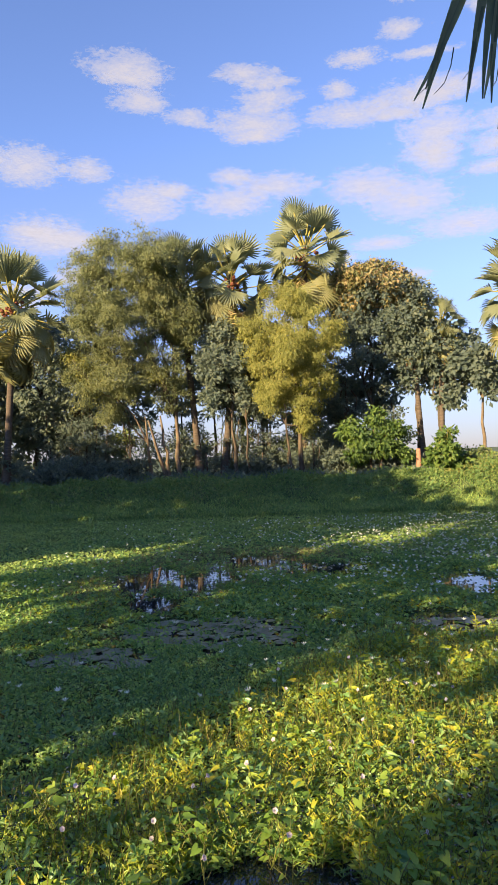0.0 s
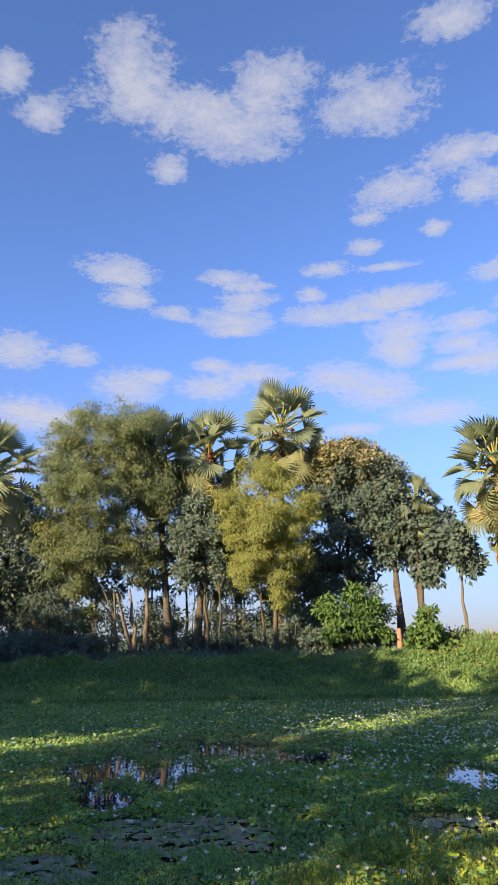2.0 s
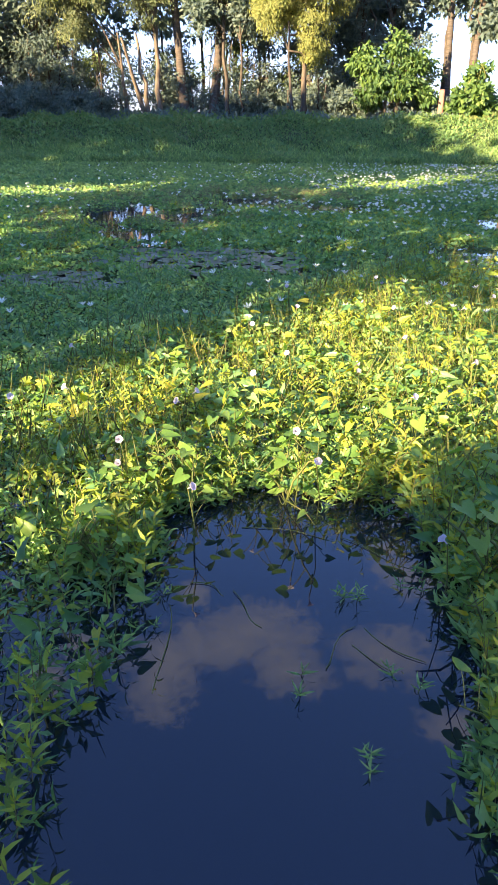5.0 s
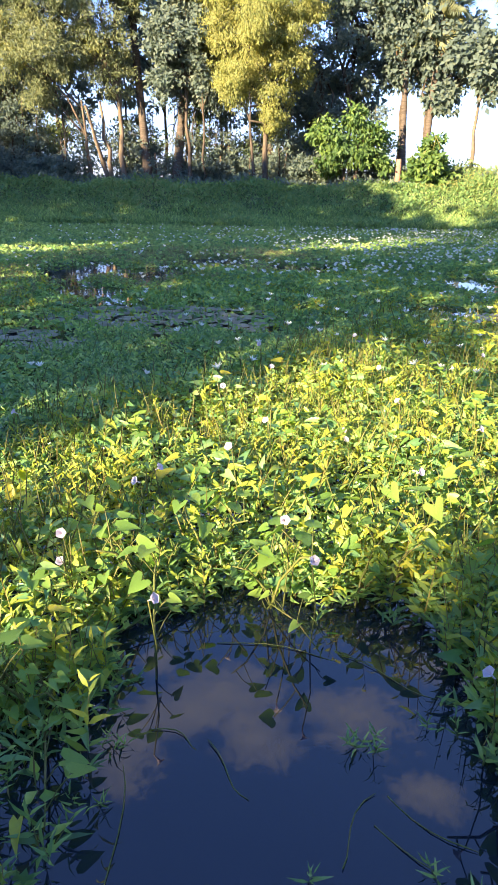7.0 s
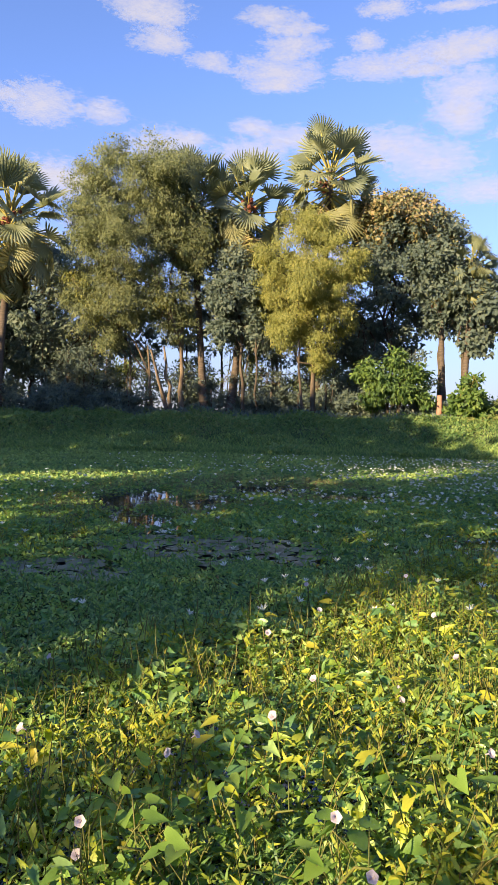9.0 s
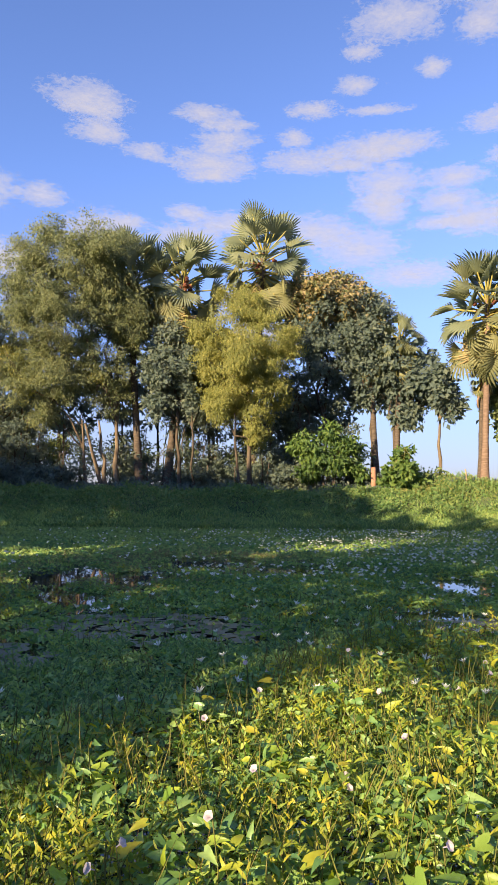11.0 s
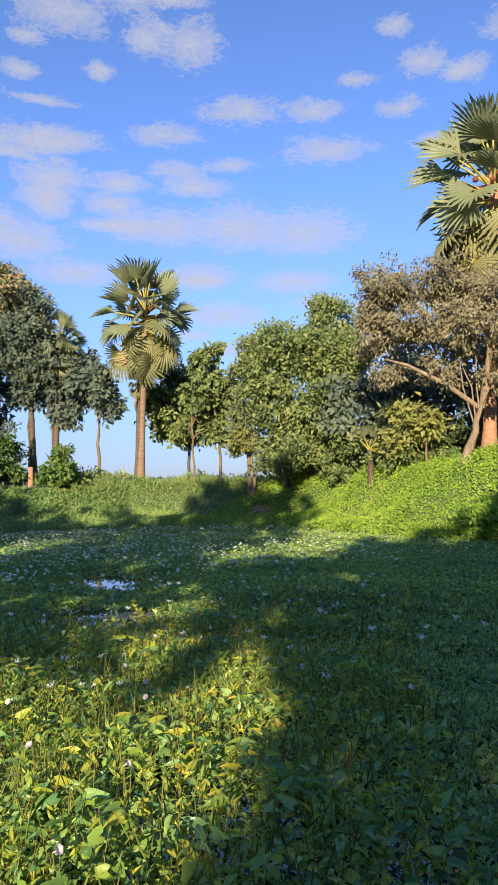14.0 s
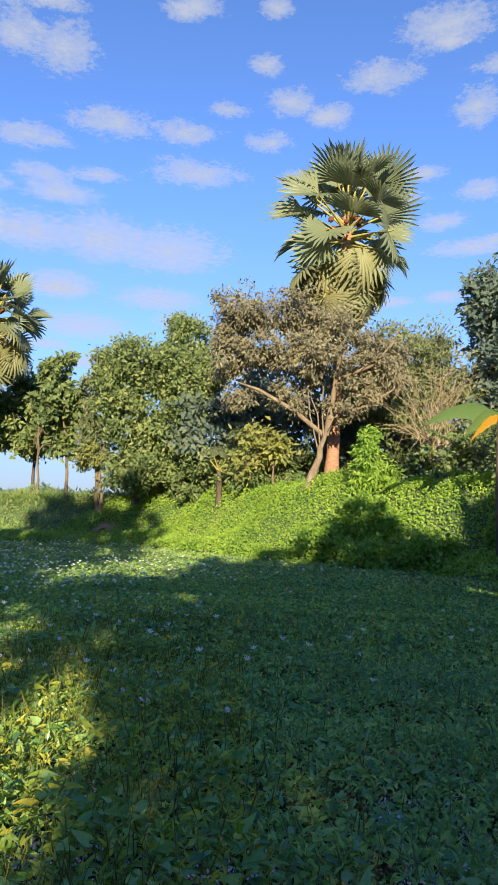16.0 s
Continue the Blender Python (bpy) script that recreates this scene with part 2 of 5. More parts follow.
SPINACH_RIM = leaf_mat("smooth green water spinach leaves", [(0.0, (0.07, 0.16, 0.045)), (0.5, (0.19, 0.32, 0.06)), (0.88, (0.36, 0.43, 0.08)), (1.0, (0.50, 0.42, 0.06))], 0.4, 0.42, 1.2, 0.28)
HERB_SHADE = leaf_mat("narrow leaved herb in a shade tone", [(0.0, (0.055, 0.12, 0.05)), (0.5, (0.20, 0.335, 0.095)), (0.92, (0.44, 0.55, 0.14)), (1.0, (0.50, 0.39, 0.07))], 0.42, 0.38, 1.6, 0.45)
HERB_SUN = leaf_mat("narrow leaved marsh herb in a sunlit tone", [(0.0, (0.08, 0.14, 0.045)), (0.4, (0.27, 0.345, 0.06)), (0.72, (0.47, 0.47, 0.06)), (0.91, (0.58, 0.40, 0.06)), (1.0, (0.40, 0.15, 0.05))], 0.42, 0.45, 1.6, 0.3)
RUSH = rough_mat("reddish brown herb stem", [(0.3, (0.12, 0.07, 0.03)), (0.6, (0.22, 0.15, 0.05)), (0.85, (0.30, 0.26, 0.07))], 14.0, rough=0.6)
SPIN_OLD = leaf_mat("yellowed water spinach leaves", [(0.1, (0.36, 0.34, 0.06)), (0.6, (0.46, 0.37, 0.06)), (0.95, (0.38, 0.21, 0.06))], 0.4)
GRASSY = leaf_mat("bank grass", [(0.05, (0.085, 0.165, 0.06)), (0.5, (0.18, 0.29, 0.095)), (0.88, (0.31, 0.36, 0.12)), (0.99, (0.38, 0.35, 0.17))], 0.36, patch=0.3)
PAD = leaf_mat("floating lily pads", [(0.1, (0.10, 0.115, 0.085)), (0.5, (0.19, 0.195, 0.14)), (0.9, (0.30, 0.27, 0.17))], 0.05, 0.32, 1.0, 0.5)
PETAL = leaf_mat("white petals", [(0.1, (0.86, 0.82, 0.70)), (0.9, (0.94, 0.90, 0.78))], 0.3)
LILAC = leaf_mat("pale lilac petals", [(0.1, (0.62, 0.48, 0.56)), (0.9, (0.80, 0.70, 0.75))], 0.35)
BANANA = leaf_mat("banana leaf", [(0.1, (0.08, 0.15, 0.05)), (0.9, (0.20, 0.28, 0.10))], 0.4, 0.4)
BANANA_OLD = leaf_mat("orange withered banana leaf", [(0.1, (0.55, 0.25, 0.03)), (0.9, (0.75, 0.42, 0.05))], 0.4)


# ---- mesh helpers ----
def mesh_of(name, verts, faces, mats, slots=None):
    """A mesh from arrays: verts n x 3, faces n x 3."""
    verts, faces = np.asarray(verts, np.float32), np.asarray(faces, np.int32)
    me = bpy.data.meshes.new(name)
    me.vertices.add(len(verts))
    me.vertices.foreach_set("co", verts.ravel())
    me.loops.add(faces.size)
    me.loops.foreach_set("vertex_index", faces.ravel())
    me.polygons.add(len(faces))
    me.polygons.foreach_set("loop_start", np.arange(0, faces.size, 3, dtype=np.int32))
    if slots is not None:
        me.polygons.foreach_set("material_index", np.asarray(slots, np.int32))
    for m in mats:
        me.materials.append(m)
    me.update(calc_edges=True)
    return me


def smooth(me):
    me.polygons.foreach_set("use_smooth", np.ones(len(me.polygons), bool))
    return me


def part(name, me, parent, label="", m=None):
    ob = new(name, me)
    ob.parent = parent
    if m is not None:
        ob.matrix_basis = m
    return tagged(ob, label)


def thing(name, label, category, at=(0, 0, 0), group="", kind="", data=None, turn=0.0):
    ob = new(name, data)
    ob.matrix_basis = pose(*at, 0, 0, turn)
    return tagged(ob, label, category, group, kind)


def rand_dirs(rng, n):
    v = rng.normal(size=(n, 3))
    return v / np.linalg.norm(v, axis=1, keepdims=True)


def unit(v):
    return v / np.maximum(np.linalg.norm(v, axis=1, keepdims=True), 1e-6)


def leaves(base, way, flat, length, width, fold=0.25):
    """Folded diamond leaves: at base, pointing along way, their faces towards flat. Arrays verts and faces."""
    n = len(base)
    way = unit(way)
    side = unit(np.cross(way, flat))
    nor = np.cross(side, way)
    L, W = np.reshape(length, (-1, 1)), np.reshape(width, (-1, 1))
    mid = base + way * L * 0.42 + nor * W * fold
    v = np.stack([base, mid - side * W * 0.5, base + way * L - nor * L * 0.06, mid + side * W * 0.5], 1).reshape(-1, 3)
    i = np.arange(n)[:, None] * 4
    f = np.concatenate([i + [0, 2, 1], i + [0, 3, 2]], 1).reshape(-1, 3)
    return v, f


def blades(base, way, flat, length, width, curl=0.25):
    """Slender leaves that arch over towards the tip, four triangles each."""
    n = len(base)
    way = unit(way)
    side = unit(np.cross(way, flat))
    nor = np.cross(side, way)
    L, W = np.reshape(length, (-1, 1)), np.reshape(width, (-1, 1))
    spots = ((0, 0, 0), (-0.5, 0.3, 0.05), (0.5, 0.3, 0.05), (-0.36, 0.66, 0.0), (0.36, 0.66, 0.0), (0, 1.0, -curl))
    v = np.stack([base + side * W * a + way * L * b + nor * L * c for a, b, c in spots], 1).reshape(-1, 3)
    i = np.arange(n)[:, None] * 6
    f = np.concatenate([i + k for k in ([0, 2, 1], [1, 2, 4], [1, 4, 3], [3, 4, 5])], 1).reshape(-1, 3)
    return v, f


def joined(pieces):
    vs, fs, off = [], [], 0
    for v, f in pieces:
        vs.append(np.asarray(v, float))
        fs.append(np.asarray(f, int) + off)
        off += len(v)
    return np.concatenate(vs), np.concatenate(fs)


def tube(points, radii, sides=8, wob=0.0, rng=None):
    """A tapered tube along points."""
    pts = [Vector(p) for p in points]
    v, f = [], []
    for k, p in enumerate(pts):
        d = (pts[min(k + 1, len(pts) - 1)] - pts[max(k - 1, 0)]).normalized()
        a = d.orthogonal().normalized() if k == 0 else (a - d * a.dot(d)).normalized()
        b = d.cross(a)
        for s in range(sides):
            w = 2 * math.pi * s / sides
            r = radii[k] * (1 + (wob * rng.normal() if rng is not None else 0))
            v.append(p + (a * math.cos(w) + b * math.sin(w)) * r)
    for k in range(len(pts) - 1):
        for s in range(sides):
            q, e = k * sides + s, k * sides + (s + 1) % sides
            f += [(q, e, e + sides), (q, e + sides, q + sides)]
    v.append(pts[-1])
    f += [((len(pts) - 1) * sides + s, (len(pts) - 1) * sides + (s + 1) % sides, len(v) - 1) for s in range(sides)]
    return np.array([tuple(p) for p in v]), np.array(f)


def bent(a, b, rng, steps=5, sag=0.08):
    """Points of an uneven limb from a to b."""
    a, b = np.array(a, float), np.array(b, float)
    L = np.linalg.norm(b - a)
    out = []
    for k in range(steps + 1):
        s = k / steps
        out.append(a + (b - a) * s + rng.normal(size=3) * L * sag * math.sin(math.pi * s) * 0.6 + np.array((0, 0, 1)) * L * sag * math.sin(math.pi * s))
    return out


# ---- the ground ----
BOX = (-17.0, 10.8, 1.25, 20.3)          # the pond's edges: west, east, near, far


def shore(x, y):
    """Metres outside the pond's edge (negative within)."""
    r = 4.0
    cx, cy = (BOX[0] + BOX[1]) / 2, (BOX[2] + BOX[3]) / 2
    hx, hy = (BOX[1] - BOX[0]) / 2 - r, (BOX[3] - BOX[2]) / 2 - r
    qx, qy = np.abs(x - cx) - hx, np.abs(y - cy) - hy
    d = np.hypot(np.maximum(qx, 0), np.maximum(qy, 0)) + np.minimum(np.maximum(qx, qy), 0) - r
    d = d - 0.7 * np.exp(-((x - 0.2) / 1.3) ** 2 - ((y - 1.3) / 0.7) ** 2)       # the cove at the viewer's feet
    return d + 0.28 * np.sin(x * 0.9 + 1.0) * np.cos(y * 0.7) + 0.16 * np.sin(x * 2.3 + y * 1.9)


def step(a, b, v):
    s = np.clip((v - a) / (b - a), 0, 1)
    return s * s * (3 - 2 * s)


def height(x, y):
    x, y = np.asarray(x, float), np.asarray(y, float)
    d = shore(x, y)
    crest = 1.32 - 0.28 * step(8.5, 3.5, x) * step(6.0, 14.0, y) + 0.38 * step(8.0, 12.0, x) * step(21.0, 15.0, y) - 0.25 * step(3.0, -2.0, y)
    wide = 3.6 - 1.4 * step(8.0, 10.8, x) * step(21.5, 17.0, y)
    up = crest * (0.10 * step(-0.8, 0.8, d) + 0.90 * step(0.1, wide, d) ** 1.25)
    far = -0.6 * step(9.0, 25.0, d)
    lump = 0.09 * (np.sin(x * 1.7 + 0.4) * np.sin(y * 1.3 + 1.1) + 0.6 * np.sin(x * 3.9 + y * 2.1)) * step(0.2, 1.5, d)
    return -0.75 * step(0.0, -1.2, d) + up + far + lump


def graded():
    inner = np.arange(-34, 34.01, 0.5)
    outer = 34 + np.cumsum(0.6 * 1.22 ** np.arange(38))
    return np.concatenate([-outer[::-1], inner, outer])


gx, gy = graded() , graded() + 8.0
X, Y = np.meshgrid(gx, gy)
nx, ny = len(gx), len(gy)
q = (np.arange(ny - 1)[:, None] * nx + np.arange(nx - 1)).ravel()
ground = new("ground", smooth(mesh_of("ground", np.stack([X, Y, height(X, Y)], -1).reshape(-1, 3),
             np.concatenate([np.stack([q, q + 1, q + nx + 1], 1), np.stack([q, q + nx + 1, q + nx], 1)]), [EARTH])))
tagged(ground, "dark earth banks and flat fields under green growth", "ground", kind="structure")
bm = bmesh.new()
bmesh.ops.create_grid(bm, x_segments=60, y_segments=44, size=0.5, matrix=Matrix.Translation((-3.2, 10.8, 0)) @ Matrix.Diagonal((34, 26, 1, 1)))
me = bpy.data.meshes.new("water")
bm.to_mesh(me)
bm.free()
me.materials.append(WATER)
tagged(new("water", me), "still dark pond water between floating weeds", "water", kind="structure")

# ---- the clouds: sheets high up, each at its bearing, height angle, width and depth in degrees ----
WEST = [(-12.7, 45, 5.3, 4.7), (-9.2, 42.4, 10.4, 3.5), (-1.5, 40.8, 9.9, 4), (1.9, 44, 6.3, 3.1), (12.2, 41.7, 7.5, 4.1), (-20.7, 40.7, 3.5, 2.6),
        (-24, 42.8, 2.6, 2.6), (13.8, 35.5, 6.6, 2.6), (19.2, 37.1, 5.2, 2.1), (20.3, 45.9, 5.3, 2.4), (10.3, 31.5, 2.8, 1.1), (-8.6, 37.9, 2.9, 1.9),
        (-13.2, 30.1, 5.7, 2.1), (-11.9, 28, 4, 1.7), (-3.1, 29.8, 4.4, 1.1), (-1.1, 28, 4.5, 1.8), (-2.4, 26.3, 6.3, 2), (-7.9, 26.9, 3.1, 1.3),
        (5.7, 26.4, 5.8, 1.6), (10.6, 26.9, 5.7, 2.1), (14.1, 27.3, 4.8, 1.6), (12.8, 24.5, 4.8, 2.5), (-21.2, 22.9, 4.7, 2.4), (-16.4, 22.9, 3.1, 1.4)]
LOW = [(-11.6, 20.7, 4.9, 2.6), (-4.4, 20.7, 5, 1.8), (-0.5, 21.8, 5.5, 1.6), (6.8, 21.2, 5, 2.2), (10.5, 19.8, 5.8, 2.6), (-19.9, 17.8, 5.2, 2.5),
       (14.9, 17.6, 6.6, 1.7), (18.4, 24.6, 3.8, 1.4), (17.8, 23, 3.9, 1.4), (19.4, 21.4, 3.4, 2), (16.6, 32.2, 2.1, 1.3), (20.7, 34.5, 3.2, 2.4)]
EAST = [(24.6, 34.2, 4.4, 3.2), (35.7, 38.1, 3.7, 1.2), (43.1, 38.2, 2.2, 1.1), (42.2, 34.7, 2.3, 1.3), (57.8, 36.2, 6.1, 2.5), (52.3, 33.6, 5, 1.9),
        (60.4, 30.9, 3, 2.5), (48.1, 31.2, 2.4, 1.6), (44.4, 32.2, 3.2, 1.8), (38.9, 31.6, 2.8, 1), (42.6, 29.4, 3.3, 1.3), (28.8, 30, 5.6, 2.1),
        (35.1, 29.8, 4.5, 1.5), (22.2, 28.2, 5.2, 1.5), (23.4, 25.7, 4, 1.3), (24.8, 24.5, 4.9, 1.3), (36.2, 27, 6.3, 1.9), (22.8, 21.4, 5, 2.5),
        (28.1, 21.4, 5.1, 3.2), (34.1, 20.9, 7.9, 2.9), (25.2, 17.6, 4.7, 1.8), (33.3, 17.1, 5.8, 1.5), (27.1, 14.5, 6.1, 1.7), (60.6, 25.1, 3.6, 1.3), (59.9, 21, 5.8, 1.1)]
bm = bmesh.new()
bmesh.ops.create_grid(bm, x_segments=2, y_segments=2, size=1.0)
sheet = bpy.data.meshes.new("cloud")
bm.to_mesh(sheet)
bm.free()
sheet.materials.append(CLOUD)
low_sheet = sheet.copy()
low_sheet.materials[0] = CLOUD_LOW
rng = np.random.default_rng(3)
small = [(-30 + 98 * rng.random(), 11 + 30 * rng.random() ** 1.7, 2.0 + 2.5 * rng.random(), 0.6 + 0.7 * rng.random()) for _ in range(60)]
for k, (az, el, w, h) in enumerate(WEST + LOW + EAST + small):
    high = 320 + 2.5 * k
    far, slant = high / math.tan(radians(el)), high / math.sin(radians(el))
    deep = slant * radians(h) / math.sin(radians(el)) * 0.95
    ob = new("cloud", sheet if el > 25 else low_sheet)
    ob.matrix_basis = pose(far * math.sin(radians(az)), far * math.cos(radians(az)), high, 0, 0, -az) @ Matrix.Diagonal((slant * radians(w) * 0.92, deep, 1, 1))
    tagged(ob, "small white fleecy cloud high in the blue sky", "cloud", "clouds in the sky", "structure")


# ---- haze painted over the far plain: a see-through shell that glows lavender ----
def glow_haze_mat():
    m, nt, out = nodes_of("painted glowing haze")
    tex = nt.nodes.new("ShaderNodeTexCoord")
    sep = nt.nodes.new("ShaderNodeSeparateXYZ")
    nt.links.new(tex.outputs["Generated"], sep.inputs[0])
    # the painted haze thins out upwards
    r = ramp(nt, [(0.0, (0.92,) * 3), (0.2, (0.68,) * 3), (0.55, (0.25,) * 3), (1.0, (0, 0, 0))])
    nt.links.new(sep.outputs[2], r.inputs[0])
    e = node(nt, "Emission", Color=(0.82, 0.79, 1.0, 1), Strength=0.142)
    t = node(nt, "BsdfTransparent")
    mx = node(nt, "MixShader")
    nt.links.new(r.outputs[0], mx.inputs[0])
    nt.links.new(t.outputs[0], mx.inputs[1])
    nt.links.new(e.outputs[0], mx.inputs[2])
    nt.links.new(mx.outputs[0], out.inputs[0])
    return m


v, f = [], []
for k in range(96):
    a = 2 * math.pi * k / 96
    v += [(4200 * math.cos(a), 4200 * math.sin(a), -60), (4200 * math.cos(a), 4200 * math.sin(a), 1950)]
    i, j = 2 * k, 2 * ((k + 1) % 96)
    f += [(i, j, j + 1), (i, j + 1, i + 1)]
tagged(new("backdrop", smooth(mesh_of("backdrop", v, f, [glow_haze_mat()]))), "glowing backdrop painted as pale lavender haze along the horizon", "haze", kind="structure")


# ---- palms ----
def fan_mesh(name, seed, radius, mat, span=125, count=26, ragged=0.1, droop=0.25, cup=0.2):
    """A pleated palm fan in its own plane: hub at the origin, middle rib along +y, face up along +z; stiff segments, joined to past the middle."""
    rng = np.random.default_rng(seed)
    v, f = [(0, 0, 0)], []
    for k in range(count):
        a0, a1 = (radians(-span + 2 * span * (k + j) / count) for j in (0.0, 1.0))
        am = (a0 + a1) / 2 + rng.normal() * 0.012
        far = radius * (1 - 0.20 * abs(am / radians(span)) ** 2) * (1 + rng.normal() * ragged * 0.5)
        mid = far * (0.52 + rng.normal() * 0.03)
        bow = lambda r, a: -droop * radius * (r / radius) ** 2.2 * (0.6 + 0.4 * math.cos(a)) + cup * radius * abs(math.sin(a)) * (r / radius)
        i = len(v)
        for r, a, z in ((mid, a0, -0.03), (mid, am, 0.03), (mid, a1, -0.03)):
            v.append((r * math.sin(a), r * math.cos(a), bow(r, a) + z * radius))
        w = 0.29 * (a1 - a0)
        for r, a, z in ((far * 0.8, am - w, -0.012), (far * 0.8, am, 0.016), (far * 0.8, am + w, -0.012)):
            v.append((r * math.sin(a), r * math.cos(a), bow(r, a) + z * radius))
        drop = rng.random() * 0.10 * radius
        v.append((far * math.sin(am + rng.normal() * 0.015), far * math.cos(am), bow(far, am) - drop))
        f += [(0, i + 1, i), (0, i + 2, i + 1), (i, i + 1, i + 4), (i, i + 4, i + 3), (i + 1, i + 2, i + 5), (i + 1, i + 5, i + 4),
              (i + 3, i + 4, i + 6), (i + 4, i + 5, i + 6)]
    return mesh_of(name, v, f, [mat])


FANS = [fan_mesh("frond", s, 1.0, FROND, 76 + 8 * s, 19 + 2 * (s % 2), droop=0.10 + 0.06 * (s % 3), cup=0.42 - 0.12 * (s % 3)) for s in range(4)]
FANS_OLD = [fan_mesh("frond", 40 + s, 1.0, FROND_OLD, 78 + 8 * s, 20, 0.14, droop=0.22 + 0.06 * s, cup=-0.30) for s in range(3)]
FANS_DRY = [fan_mesh("frond", 20 + s, 1.0, FROND_DRY, 95, 26, 0.25, 0.45, cup=-0.3) for s in range(2)]


def stalk_mesh():
    v, f = tube([(0, 0, 0), (0, 0.5, 0.02), (0, 1.0, 0.0), (0, 1.22, 0.0)], [0.05, 0.032, 0.026, 0.008], 5)
    return smooth(mesh_of("stalk", v, f, [PETIOLE]))


STALK = stalk_mesh()
bm = bmesh.new()
bmesh.ops.create_icosphere(bm, subdivisions=1, radius=1.0)
FRUITS = bpy.data.meshes.new("fruit")
bm.to_mesh(FRUITS)
bm.free()
FRUITS.materials.append(FRUIT)


def trunk_points(lean, top, bulge, steps=9):
    return [np.array((lean[0] * s + bulge * math.sin(math.pi * s), lean[1] * s, top * s)) for s in np.linspace(0, 1, steps)]


def palm(seed, at, top, crown, radius=0.14, lean=(0, 0), bulge=0.0, fronds=42, bark=BARK_PALM, label="", reach=1.15, skirt=5):
    """A palmyra palm: ringed trunk, fan fronds on stalks, a skirt of dead leaves and fruit in the crown."""
    rng = np.random.default_rng(seed)
    at = (at[0], at[1], float(height(at[0], at[1])) - 0.12)
    tree = thing("palm_tree", label, "palm", at, "palms on the pond bank")
    pts = trunk_points(lean, top, bulge, 15)
    pts[-1] = pts[-1] + np.array((0, 0, crown * 0.3))
    rad = [radius * (1.35 - 0.5 * min(1, s * 4) + 0.12 * (k % 2) * 0.5 - 0.1 * s) for k, s in enumerate(np.linspace(0, 1, 15))]
    part("trunk", smooth(mesh_of("trunk", *tube(pts, rad, 10, 0.03, rng), [bark])), tree)
    head = Vector(pts[-1]) - Vector((0, 0, crown * 0.3))
    low = np.array((0, 0, -0.62 * crown))
    # fibre and old leaf bases under the crown
    p = []
    for k in range(64 if crown > 1.3 else 10):
        a, z = rng.random() * 6.283, -rng.random() * 0.5
        d = np.array((math.cos(a), math.sin(a), 0.0))
        p.append(tube([np.array(head) + low + d * radius * 0.8 + (0, 0, z + 0.3), np.array(head) + low + d * (radius + 0.14 + 0.14 * rng.random()) + (0, 0, z - 0.05), np.array(head) + low + d * (radius + 0.10 + 0.16 * rng.random()) + (0, 0, z - 0.4 - 0.25 * rng.random())], [0.045, 0.04, 0.008], 4))
    part("fibre_skirt", mesh_of("fibre_skirt", *joined(p), [FIBRE]), tree, "rusty hanging fibres of dead leaf bases")
    for k in range(16 if crown > 1.3 else 0):
        a, r, d = rng.random() * 6.283, 0.2 + 0.3 * rng.random(), 0.075 + 0.03 * rng.random()
        part("fruit", FRUITS, tree, "", Matrix.Translation(head + Vector((math.cos(a) * r, math.sin(a) * r, crown * (-0.05 + 0.3 * rng.random())))) @ Matrix.Diagonal((d, d, d, 1)))
    for k in range(fronds + skirt):
        dry = k >= fronds
        s = (k + 0.5) / fronds if not dry else 1.0
        el = 84 - 148 * s ** 0.8 + rng.normal() * 7 if not dry else -62 + rng.normal() * 8
        az = k * 137.5 + rng.normal() * 12
        stalk = crown * reach * (0.38 + 0.20 * rng.random()) * (0.6 if dry else 1.0)
        blade = crown * (0.44 + 0.08 * rng.random()) * (0.9 if s < 0.06 else 1.0)
        m = Matrix.Translation(head + Vector((0, 0, crown * (0.26 - 0.62 * s)))) @ pose(0, 0, 0, 0, 0, az) @ pose(0, 0, 0, el, 0, 0)
        sag = Matrix.Translation((0, stalk, 0)) @ pose(0, 0, 0, -4 - 34 * float(step(0.15, 0.6, s)) + rng.normal() * 13, rng.normal() * 40, 0)
        old = not dry and s > 0.6
        fan = part("frond", FANS_DRY[k % 2] if dry else FANS_OLD[k % 3] if old else FANS[k % 4], tree, "straw-coloured dead hanging fan leaf" if dry else "", m @ sag @ Matrix.Diagonal((blade, blade, blade, 1)))
        st = part("stalk", STALK, fan)
        st.matrix_basis = (m @ sag @ Matrix.Diagonal((blade, blade, blade, 1))).inverted() @ m @ Matrix.Diagonal((1, stalk, 1, 1))
    return tree


